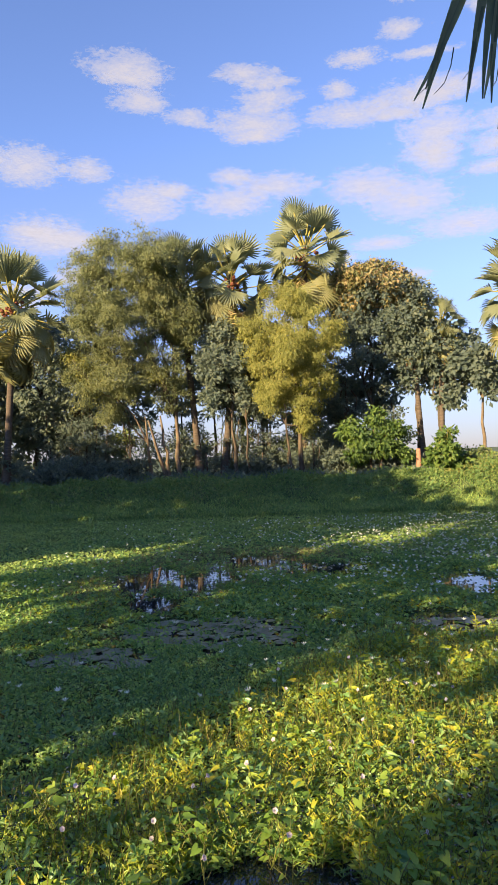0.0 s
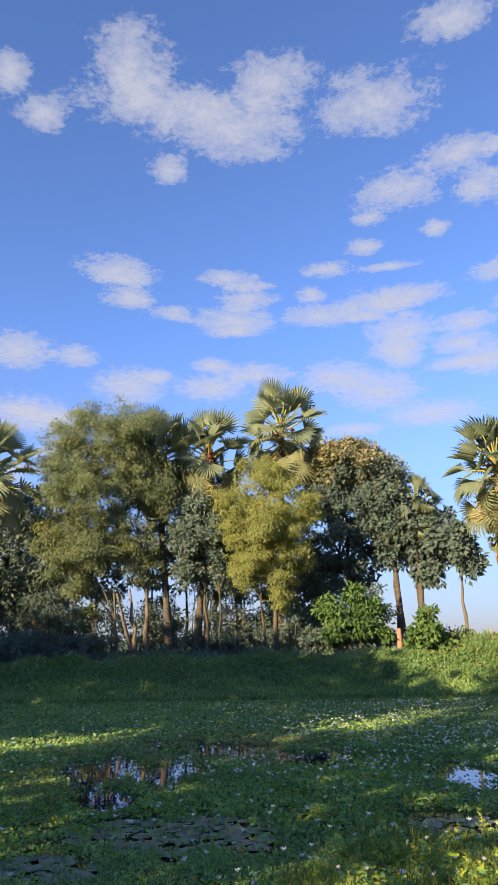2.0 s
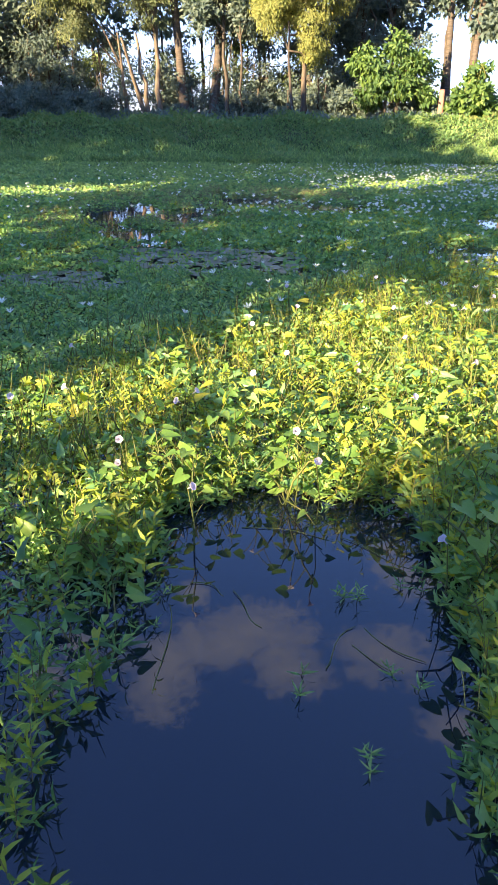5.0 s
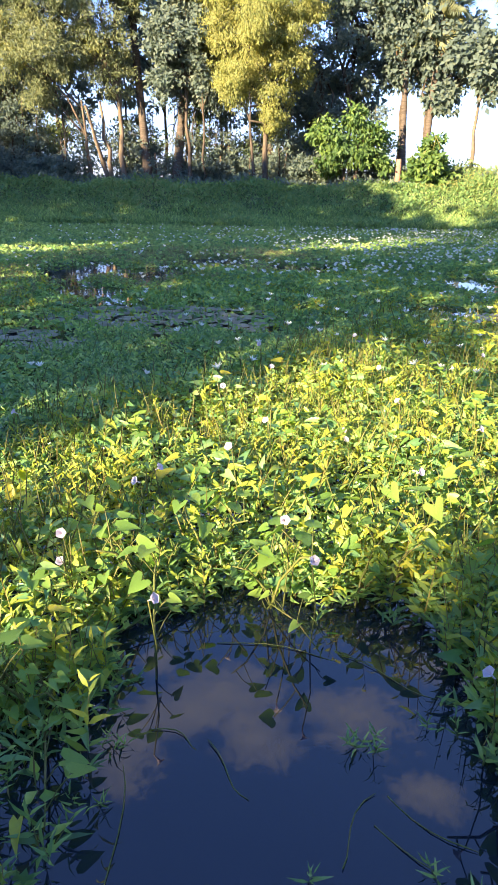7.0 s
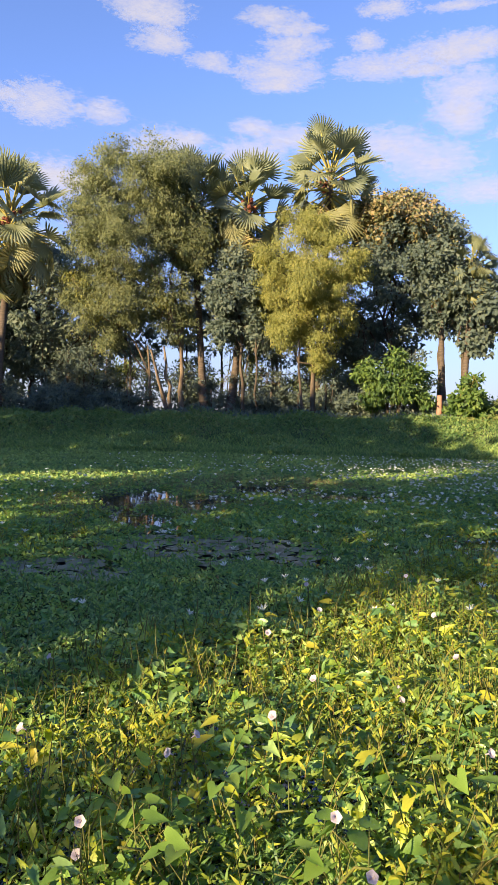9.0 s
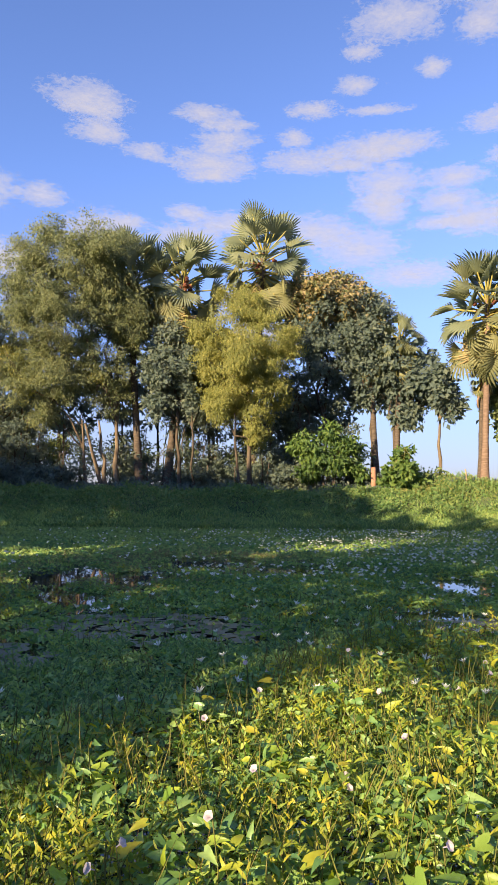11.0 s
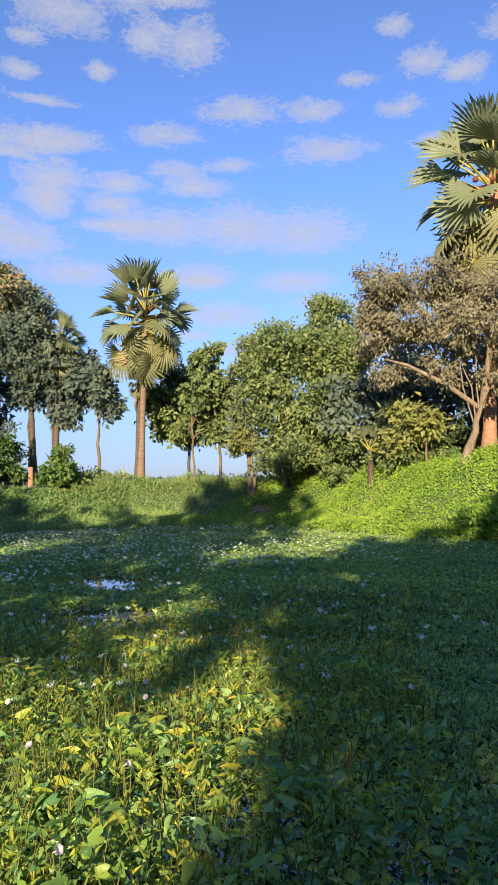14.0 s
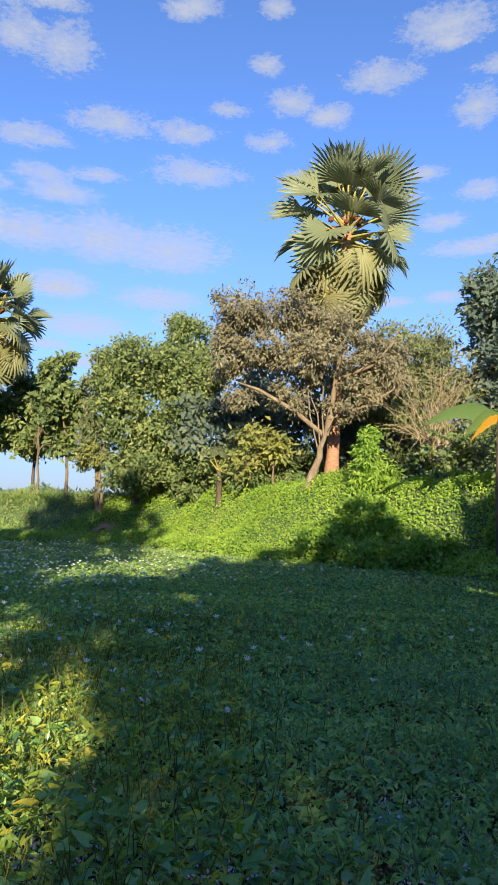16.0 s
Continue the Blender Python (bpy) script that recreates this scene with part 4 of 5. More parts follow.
# understorey behind the trunks: dark crowns whose undersides leave a strip of sky open
for k, (x, y, az, blobs) in enumerate((
        (-12.5, 28.5, -23, [(-1.0, 3.6, 1.8, 1.9), (1.4, 4.0, 1.5, 1.6), (0.2, 5.6, 1.8, 1.2)]),
        (-7.6, 29.0, -14, [(-1.2, 4.9, 1.5, 1.3), (1.0, 4.4, 1.5, 1.0), (0.0, 6.0, 1.6, 1.0), (-2.0, 3.0, 0.9, 0.8)]),
        (-3.6, 29.5, -6, [(-1.0, 5.0, 1.5, 1.2), (1.2, 4.6, 1.5, 1.1), (0.2, 6.4, 1.7, 1.2)]),
        (0.2, 29.8, 1, [(-1.2, 4.7, 1.4, 1.0), (1.2, 4.3, 1.4, 1.2), (0.0, 6.0, 1.6, 1.2), (2.2, 2.6, 0.7, 0.6)]),
        (3.4, 30.0, 7, [(-1.0, 4.0, 1.3, 1.0), (1.0, 4.6, 1.3, 1.0), (-0.4, 2.4, 1.0, 0.7)]))):
    tree(80 + k, "tree", (x, y), az, blobs, [(-0.9, -0.8, 4.4, 0.7), (0.6, 0.7, 4.6, 0.8), (1.6, 1.5, 4.2, 0.5)], DARK, BARK, "dark understorey tree behind the bank's palms", clumps=210, per=22, leaf=0.22, slim=0.5, limbs=6, clump=0.34, hollow=0.3,
         group="understorey trees")
rng = np.random.default_rng(500)
for k in range(26):
    x, y = -9.8 + 0.57 * k + 0.3 * rng.normal(), 25.9 + 3.0 * rng.random()
    high = 3.0 + 1.6 * rng.random()
    tree(510 + k, "sapling", (x, y), math.degrees(math.atan2(x, y)), [(0.2 * rng.normal(), high - 0.4, 0.5, 0.6), (0.4 * rng.normal(), 2.5, 0.6, 0.5), (0.4 * rng.normal(), 1.7, 0.7, 0.4)],
         [(0, 0.25 * rng.normal(), high, 0.35), (0.25 * rng.normal(), 0.4 * rng.normal(), high - 0.6, 0.22)], DARK if k % 3 else MID, BARK, "spindly sapling with thin leaves among the trunks", "sapling",
         clumps=90, per=11, leaf=0.13, slim=0.42, limbs=6, clump=0.36, hollow=0.15, group="saplings on the crest")
for k, (x, y, h, r) in enumerate(((-10.8, 24.8, 1.5, 1.0), (-6.4, 25.3, 0.7, 0.9), (-8.4, 25.0, 1.1, 1.0), (-1.2, 26.4, 0.7, 0.9), (2.5, 25.8, 0.9, 0.9), (4.8, 25.6, 0.7, 0.7), (7.1, 25.2, 0.6, 0.8),
                                  (13.0, 17.6, 1.0, 0.9), (12.9, 15.4, 1.1, 0.9), (14.8, 15.6, 1.2, 0.9), (16.2, 13.2, 1.5, 1.1), (15.0, 10.2, 1.6, 1.2), (14.2, 8.6, 1.4, 1.2), (13.0, 6.6, 1.4, 1.2))):
    z = float(height(x, y))
    tree(90 + k, "shrub", (x, y), math.degrees(math.atan2(x, y)), [(0, z + h * 0.5, r, h * 0.6), (0.5, z + h * 0.4, r * 0.7, h * 0.45), (-0.5, z + h * 0.3, r * 0.6, h * 0.4)], [(0, 0.1, z + h * 0.7, 0.3)],
         DARK if x < 6 else MID, BARK, "leafy undergrowth at the foot of the trees", "shrub", clumps=130, per=30, leaf=0.12, slim=0.5, limbs=3, clump=0.26, group="undergrowth along the crest")


# ---- growth on the banks ----
SCAR = (10.78, 19.42)                       # a patch of bare soil on the slope


def bank_points(rng, n, x0, x1, y0, y1, d0, d1):
    p = np.stack([x0 + (x1 - x0) * rng.random(n), y0 + (y1 - y0) * rng.random(n)], 1)
    d = shore(p[:, 0], p[:, 1])
    bare = np.hypot(p[:, 0] - SCAR[0], p[:, 1] - SCAR[1]) < 0.26 + 0.24 * rng.random(n)
    return p[(d > d0) & (d < d1) & ~bare]


def ground_cover(name, seed, label, mat, spots, leaf, tall, slim, lift, kind="stuff", flatness=0.8, lean=0.6, face=(-0.3, -0.35, 0.8)):
    rng = np.random.default_rng(seed)
    n = len(spots)
    z = height(spots[:, 0], spots[:, 1])
    mound = 0.5 + 0.5 * np.sin(spots[:, 0] * 2.7 + np.sin(spots[:, 1] * 2.1) * 1.5) * np.cos(spots[:, 1] * 2.3 + spots[:, 0])
    base = np.stack([spots[:, 0], spots[:, 1], z + (0.1 + 0.9 * mound) * tall * rng.random(n) + lift], 1)
    way = rand_dirs(rng, n) * np.array((1, 1, 0.5)) + np.array((0, 0, lean))
    flat = rand_dirs(rng, n) * (1 - flatness) + np.array(face)
    L = leaf * (0.6 + 0.8 * rng.random(n))
    me = mesh_of(name, *leaves(base, way, flat, L, L * slim * (0.8 + 0.4 * rng.random(n))), [mat])
    return tagged(new(name, me), label, "plants", kind=kind)


rng = np.random.default_rng(77)
ground_cover("bank_grass", 41, "grass and low herbs over the far bank", GRASSY, bank_points(rng, 95000, -16, 11.5, 20.0, 27, -0.2, 6.5), 0.12, 0.12, 0.2, -0.02, lean=1.0)
ground_cover("bank_herbs", 42, "low leafy herbs mixed into the far bank's grass", GRASSY, bank_points(rng, 52000, -16, 9.5, 20.0, 26, -0.2, 5.5), 0.10, 0.22, 0.5, 0.0)
ground_cover("bank_creeper", 43, "dense light green creeper over the east bank", VINE, bank_points(rng, 190000, 8.0, 15.5, 4.0, 20.5, -0.3, 3.7), 0.048, 0.30, 0.75, 0.02, flatness=0.3, face=(-0.65, -0.6, 0.55))
ground_cover("margin_grass", 48, "smooth pale grass along the pond's far margin", WEED_FAR, bank_points(rng, 60000, -16, 11, 16.5, 22.5, -3.2, 1.6), 0.12, 0.10, 0.16, 0.05, lean=1.1)
ground_cover("field_edge_scrub", 44, "scrubby undergrowth along the crest behind the trunks", DARK, bank_points(rng, 30000, -18, 14, 21, 31, 3.6, 8.5), 0.16, 0.3, 0.4, 0.0, lean=1.0)
ground_cover("crest_weeds", 46, "tall uneven weeds along the bank crest", GRASSY, bank_points(rng, 30000, 7.0, 15.0, 12.0, 27.0, 2.6, 4.8), 0.12, 0.45, 0.2, 0.0, lean=1.5)
ground_cover("crest_herbs", 47, "yellowing herbs on the sunlit bank crest", YELLOW, bank_points(rng, 12000, 5.5, 13.0, 14.0, 26.0, 2.3, 4.6), 0.10, 0.42, 0.4, 0.0, lean=0.7)
ground_cover("near_bank_grass", 45, "short grass on the near bank", GRASSY, bank_points(rng, 20000, -4, 7, -3, 2.2, -0.1, 4), 0.065, 0.08, 0.2, 0.0, lean=1.0)
for k, (x, y, r, h) in enumerate(((10.9, 9.6, 0.5, 0.55), (11.2, 8.4, 0.55, 0.5), (12.2, 7.2, 0.5, 0.7), (11.1, 10.9, 0.45, 0.5), (11.9, 6.3, 0.6, 0.6), (12.0, 10.6, 0.5, 0.6), (11.8, 10.0, 0.45, 0.55))):
    z = float(height(x, y))
    tree(50 + k, "shrub", (x, y), 50, [(0, z + 0.3, r, h * 0.8), (0.3, z + 0.1, r * 0.8, h * 0.5)], [(0, 0, z + 0.5, 0.3)], VINE, STEM, "mound of creeper-covered shrub on the bank's flank", "shrub",
         clumps=150, per=34, leaf=0.07, slim=0.7, limbs=4, clump=0.24, group="creeper mounds")


# ---- unseen trees added behind the camera, shaped to throw the pond's strips of shade ----
def shade_tree(seed, v0, v1, high, back=12.0, low=1.1, dense=52, aside=0.0, feather=0.0):
    rng = np.random.default_rng(seed)
    c = SUN_U * -back + SUN_V * ((v0 + v1) / 2)
    z0 = float(height(c.x, c.y))
    top = thing("tree", "unseen leafy tree set behind the viewer to cast shade", "tree", (c.x, c.y, z0 - 0.1), "trees along the near bank", turn=math.degrees(math.atan2(SUN_V.y, SUN_V.x)))
    w = v1 - v0
    part("trunk", smooth(mesh_of("trunk", *tube(bent((aside, 0, 0), (aside * 0.3, 0, high * 0.8), rng, 7, 0.02), [0.2, 0.17, 0.15, 0.14, 0.12, 0.1, 0.08, 0.05], 8), [BARK])), top)
    n, m = int(w * (high - low) * dense), int(w * (high - low) * dense / 110)
    across = (rng.random(n) - 0.5) * w * 0.97
    top_z = high * (1 - 0.07 * np.abs(np.sin(across * 1.3 + seed)) - 0.05 * np.abs(np.sin(across * 3.1)))
    base = np.stack([across, rng.normal(size=n) * 0.6, low + (top_z - low) * rng.random(n) - z0], 1)
    mid = np.stack([(rng.random(m) - 0.5) * (w + 0.15), rng.normal(size=m) * 0.5, low + (high * 0.95 - low) * rng.random(m) - z0], 1)
    base = np.concatenate([base, np.repeat(mid, 26, 0) + rng.normal(size=(m * 26, 3)) * 0.2])
    if feather:
        base = base[base[:, 0] + w / 2 > feather * rng.random(len(base)) * (0.6 + 0.4 * np.sin(base[:, 2] * 2.3))]
    n = len(base)
    L = 0.5 * (0.7 + 0.6 * rng.random(n))
    part("crown", mesh_of("crown", *leaves(base, rand_dirs(rng, n), rand_dirs(rng, n) + np.array((0, 1.2, 0)), L, L * 0.7), [DARK]), top)


SHADE = ((-26, -19.3, 12.2), (-19.6, -15.0, 12.8), (-15.3, -11.7, 12.8), (-6.6, -4.8, 13.4), (-5.1, -3.15, 13.7), (-0.86, 1.5, 9.7), (1.4, 3.1, 9.6), (3.0, 4.4, 9.8), (4.2, 8.2, 10.3), (7.8, 12.0, 10.4))
for k, (v0, v1, high) in enumerate(SHADE):
    shade_tree(60 + k, v0, v1, high, dense=66 if v0 > -1 else 44 if v0 > -14 else 64, feather=0.5 if v0 == -0.86 else 0.0)
# added crown pieces at set heights, which break or end the sunlit strips
shade_tree(84, 1.5, 2.6, 10.7, low=9.2, dense=26, feather=0.4)
shade_tree(85, -0.85, 1.5, 9.4, low=6.2, dense=40, feather=0.4)
shade_tree(76, -11.9, -9.8, 12.2, low=6.85, dense=36, aside=-1.2)
shade_tree(82, -10.0, -8.1, 11.3, low=5.75, dense=44, aside=-1.1)
shade_tree(77, -8.3, -6.4, 8.3, low=5.75, dense=34, aside=-1.1)
shade_tree(78, -3.5, -0.8, 4.7, low=1.0, dense=60)
shade_tree(80, -8.3, -6.4, 12.3, low=8.8, dense=24, aside=-1.1)
shade_tree(81, -1.16, -0.4, 5.3, low=1.1, dense=70, feather=0.33)
shade_tree(79, -3.5, -2.3, 13.2, low=8.7, dense=24, aside=-1.2)
shade_tree(75, -3.3, -0.9, 6.5, low=5.9, dense=34, aside=-1.5)
shade_tree(74, -3.3, -0.9, 8.4, low=6.75, dense=42, aside=-1.5)


# ---- small things on the banks ----
def stump(at, tall, r):
    rng = np.random.default_rng(4)
    z = float(height(*at))
    ob = new("tree_stump", smooth(mesh_of("tree_stump", *tube([(0, 0, -0.1), (0.01, 0, tall * 0.5), (0, 0.01, tall), (0, 0.01, tall + 0.01)], [r * 1.2, r, r * 0.95, r * 0.6], 9, 0.05, rng), [BARK_RED])))
    ob.matrix_basis = pose(*at, z)
    tagged(ob, "short cut reddish stump among the bank shrubs", "stump")


stump((5.0, 24.3), 0.75, 0.09)
for k, (x, y, tall) in enumerate(((8.05, 23.9, 0.55), (-5.9, 25.6, 1.0), (-2.9, 26.0, 1.1), (-0.7, 26.2, 0.9), (0.3, 26.3, 1.0), (1.9, 26.2, 0.9))):
    rng = np.random.default_rng(300 + k)
    ob = new("wooden_post", smooth(mesh_of("wooden_post", *tube([(0, 0, -0.1), (0.02 * rng.normal(), 0, tall * 0.5), (0.04 * rng.normal(), 0.02, tall)], [0.035, 0.03, 0.027], 7, 0.05, rng), [TWIG if k == 0 else BARK])))
    ob.matrix_basis = pose(x, y, float(height(x, y)), 0, 0, 90 * rng.random())
    tagged(ob, "thin weathered wooden post standing on the bank crest", "post", "posts along the crest")


def soil_patch(at, size):
    """A scar of bare soil lying on the bank's slope."""
    rng = np.random.default_rng(6)
    v, f = [], []
    for r in range(4):
        for k in range(12):
            a, q = 2 * math.pi * k / 12, size * r / 3 * (1 + 0.15 * rng.normal())
            x, y = at[0] + q * math.cos(a) * 1.3, at[1] + q * math.sin(a)
            v.append((x, y, float(height(x, y)) + 0.14 - 0.13 * (r / 3) ** 2))
    for r in range(3):
        for k in range(12):
            a, b = 12 * r + k, 12 * r + (k + 1) % 12
            f += [(a, b, b + 12), (a, b + 12, a + 12)]
    tagged(new("soil_patch", smooth(mesh_of("soil_patch", v, f, [BARE]))), "bare reddish soil showing on the bank slope", "soil", kind="structure")


soil_patch(SCAR, 0.48)


def fan_sapling(at, az):
    z = float(height(*at))
    top = thing("fan_palm_sapling", "young fan palm with a few leaves near the ground", "palm", (*at, z), turn=-az)
    part("trunk", smooth(mesh_of("trunk", *tube([(0, 0, -0.1), (0.02, 0, 0.5), (0, 0, 0.95)], [0.09, 0.08, 0.06], 8), [BARK])), top)
    for k, (a, el) in enumerate(((80, 40), (-70, 50), (20, 70), (150, 45), (-140, 60), (100, 15))):
        m = Matrix.Translation((0, 0, 0.9)) @ pose(0, 0, 0, 0, 0, -a) @ pose(0, 0, 0, el, 0, 0)
        blade = m @ Matrix.Translation((0, 0.45, 0)) @ pose(0, 0, 0, -20, 40 * (-1) ** k, 0) @ Matrix.Diagonal((0.42, 0.42, 0.42, 1))
        fan = part("frond", FANS[k % 4], top, "", blade)
        st = part("stalk", STALK, fan)
        st.matrix_basis = blade.inverted() @ m @ Matrix.Diagonal((0.6, 0.45, 0.6, 1))


fan_sapling((12.15, 15.65), 36)


# ---- growth on the water ----
POOL = ((0.33, 2.27, 0.44, 0.42), (0.34, 1.9, 0.44, 0.56), (0.10, 2.42, 0.2, 0.22), (0.56, 2.43, 0.22, 0.26), (0.3, 1.5, 0.42, 0.42), (0.62, 2.2, 0.16, 0.4))        # the open water at the bank
POOLS = POOL + ((-1.9, 10.1, 0.7, 1.5), (-1.0, 9.9, 0.6, 1.0), (-0.2, 11.7, 1.0, 1.1), (1.0, 10.9, 0.9, 0.9), (-1.4, 8.3, 0.6, 0.7), (2.95, 9.4, 0.5, 0.9), (2.1, 7.4, 0.45, 0.35))
THIN = ((-0.32, 1.72, 0.34, 0.5),)          # a loose tangle over dark water
PADS = ((-0.4, 6.85, 1.0, 0.62), (2.35, 6.85, 0.7, 0.42), (-1.45, 5.9, 0.6, 0.35))


def inside(x, y, spots):
    """How deep a place lies in one of the ellipses: 1 in the middle, 0 and less outside."""
    best = np.full(np.shape(x), -9.0)
    for cx, cy, rx, ry in spots:
        k = 1.0 if rx > 0.45 else 0.4
        wob = k * (0.22 * np.sin(x * 7.1 + y * 3.3) + 0.16 * np.sin(y * 11.0 - x * 5.0))
        best = np.maximum(best, 1 - np.hypot((x - cx) / rx, (y - cy) / ry) * (1 + wob))
    return best


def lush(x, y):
    """Where the water spinach stands tall and wears its sunlit colour: a belt along the sunlit strip and round the
    pool.
    """
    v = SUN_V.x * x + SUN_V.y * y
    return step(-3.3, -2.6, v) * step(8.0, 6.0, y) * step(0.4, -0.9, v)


def heart(base, way, flat, L, W, droop=0.22):
    """Arrow-shaped leaves with lobes at the stalk and a drooping tip, ten triangles each."""
    n = len(base)
    way = unit(way)
    side = unit(np.cross(way, flat))
    nor = np.cross(side, way)
    L, W = np.reshape(L, (-1, 1)), np.reshape(W, (-1, 1))
    half = ((-0.3, -0.18, 0.05), (-0.47, 0.04, 0.11), (-0.41, 0.32, 0.10), (-0.22, 0.68, 0.0))
    spots = ((0, 0.42, 0.0), (0, 0.0, 0.0)) + half + ((0, 1.0, -droop),) + tuple((-a, b, c) for a, b, c in half[::-1])
    v = np.stack([base + side * W * a + way * L * b + nor * L * c for a, b, c in spots], 1).reshape(-1, 3)
    i = np.arange(n)[:, None] * 11
    f = np.concatenate([i + [0, k % 10 + 1, k] for k in range(1, 11)], 1).reshape(-1, 3)
    return v, f


def pond_spots(rng, n, r0, r1, a0=-44, a1=80):
    r = np.sqrt(r0 * r0 + (r1 * r1 - r0 * r0) * rng.random(n))
    a = np.radians(a0 + (a1 - a0) * rng.random(n))
    p = np.stack([0.3 + r * np.sin(a), 0.9 + r * np.cos(a)], 1)
    x, y = p[:, 0], p[:, 1]
    keep = (shore(x, y) < 0.5) & (inside(x, y, POOL) < 0.12 * rng.random(n)) & (inside(x, y, POOLS[len(POOL):]) < 0.5 * rng.random(n) ** 2.4) & ((inside(x, y, PADS) < 0.0) | (rng.random(n) < np.where(x > 1.5, 0.07, 0.16))) & ((inside(x, y, THIN) < 0.0) | (rng.random(n) < 0.3))
    return p[keep]


def weeds(name, seed, label, mat, spots, leaf, slim, tall, lean=0.5, shape=leaves, flat_up=0.9, above=0.0, wild=0.45):
    rng = np.random.default_rng(seed)
    n = len(spots)
    x, y = spots[:, 0], spots[:, 1]
    mound = 0.35 + 0.4 * np.sin(x * 3.1 + 1.3 * np.sin(y * 2.3)) * np.sin(y * 2.7 + x) + 0.25 * np.sin(x * 8 + y * 6)
    edge = step(0.0, -0.5, inside(x, y, POOLS + PADS))
    top = (tall * (0.45 + np.clip(mound, 0, 1)) * (0.25 + 0.75 * edge)) * (0.55 + 0.9 * lush(x, y))
    base = np.stack([x, y, 0.012 + top * (above + (1 - above) * rng.random(n) ** 0.7)], 1)
    way = rand_dirs(rng, n) * np.array((1, 1, 0.35)) + np.array((0, 0, lean))
    flat = rand_dirs(rng, n) * wild + np.array((-0.42, -0.5, flat_up))
    L = leaf * (0.55 + 0.9 * rng.random(n))
    me = mesh_of(name, *shape(base, way, flat, L, L * slim * (0.8 + 0.4 * rng.random(n))), [mat])
    return tagged(new(name, smooth(me) if shape is not leaves else me), label, "plants", kind="stuff")


def shoots(name, seed, label, mats, spots, tall, leaf, slim, pairs=5, shape=blades, spread=0.25):
    """Upright shoots: a thin stem each, with narrow leaves in pairs up to the tip."""
    rng = np.random.default_rng(seed)
    n = len(spots)
    x, y = spots[:, 0], spots[:, 1]
    h = tall * (0.45 + 0.75 * rng.random(n)) * (0.7 + 0.5 * lush(x, y)) * (0.75 + 0.35 * np.sin(x * 3.1 + 1.3 * np.sin(y * 2.3)) * np.sin(y * 2.7 + x))
    foot = np.stack([x, y, np.full(n, -0.005)], 1)
    up = unit(rand_dirs(rng, n) * spread + np.array((0, 0, 1.0)))
    tip = foot + up * h[:, None]
    side = unit(rand_dirs(rng, n) * np.array((1, 1, 0.05)))
    w = 0.0016
    v = np.stack([foot - side * w, foot + side * w, tip + side * w * 0.4, tip - side * w * 0.4], 1).reshape(-1, 3)
    i = np.arange(n)[:, None] * 4
    stem = v, np.concatenate([i + [0, 1, 2], i + [0, 2, 3]], 1).reshape(-1, 3)
    k = 2 * pairs
    own = np.repeat(np.arange(n), k)
    s = np.tile((np.arange(k) // 2 + 1.0) / pairs, n) * 0.8 + 0.2 * rng.random(n * k)
    turn = np.repeat(rng.random(n) * 6.283, k) + np.tile(np.arange(k) * math.pi + (np.arange(k) // 2) * 1.4, n) + rng.normal(size=n * k) * 0.3
    away = np.stack([np.cos(turn), np.sin(turn), np.zeros(n * k)], 1)
    base = foot[own] + up[own] * (h[own] * s)[:, None]
    way = away + np.array((0, 0, 0.25)) + (s * 0.9)[:, None] * np.array((0, 0, 1.0))
    L = leaf * (0.6 + 0.7 * rng.random(n * k)) * (1.1 - 0.45 * s)
    leafage = shape(base, way, np.array((-0.5, -0.6, 0.6)) - 0.3 * away + rand_dirs(rng, n * k) * 0.25, L, L * slim)
    v, f = joined([stem, leafage])
    me = mesh_of(name, v, f, mats, np.concatenate([np.zeros(len(stem[1]), int), np.ones(len(leafage[1]), int)]))
    return tagged(new(name, me), label, "plants", kind="stuff")


rng = np.random.default_rng(101)
weeds("water_weeds", 111, "thick mat of small leafy water weeds near the bank", WEED, pond_spots(rng, 72000, 0.5, 5.5), 0.036, 0.42, 0.10, lean=0.35, above=0.1, flat_up=0.5, wild=0.9)
weeds("water_weeds", 112, "low carpet of leafy weeds over the middle of the pond", WEED, pond_spots(rng, 115000, 5.5, 11), 0.05, 0.5, 0.12, lean=0.3, above=0.3, flat_up=0.6, wild=0.9)
weeds("water_weeds", 113, "flat green weed carpet over the far part of the pond", WEED_FAR, pond_spots(rng, 200000, 11, 26), 0.066, 0.5, 0.10, lean=0.35, above=0.4, flat_up=0.6, wild=0.9)
weeds("water_weeds", 124, "weed carpet over the pond beyond the open corner", WEED, np.concatenate([pond_spots(rng, 30000, 0.6, 27, -95, -44), pond_spots(rng, 5000, 0.6, 11, 80, 98)]), 0.11, 0.55, 0.1, lean=0.2, above=0.5)
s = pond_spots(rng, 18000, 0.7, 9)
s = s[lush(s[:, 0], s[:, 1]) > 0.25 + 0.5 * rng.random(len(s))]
weeds("water_spinach_leaves", 114, "arrow-shaped water spinach leaves in a sunlit belt", SPINACH_SUN, s, 0.050, 0.52, 0.14, lean=0.0, shape=heart, above=0.3, flat_up=1.0, wild=0.55)
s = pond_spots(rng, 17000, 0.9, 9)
weeds("water_spinach_leaves", 115, "scattered arrow-shaped leaves among shaded weeds", SPINACH_SHADE, s, 0.048, 0.52, 0.14, lean=0.05, shape=heart, above=0.35, flat_up=0.9, wild=0.8)
s = pond_spots(rng, 9000, 9, 15)
weeds("water_spinach_leaves", 125, "arrow-shaped leaves standing over the farther weeds", SPINACH_SHADE, s, 0.06, 0.5, 0.15, lean=0.1, shape=heart, above=0.5, flat_up=0.5, wild=0.9)
s = pond_spots(rng, 420, 0.9, 8)
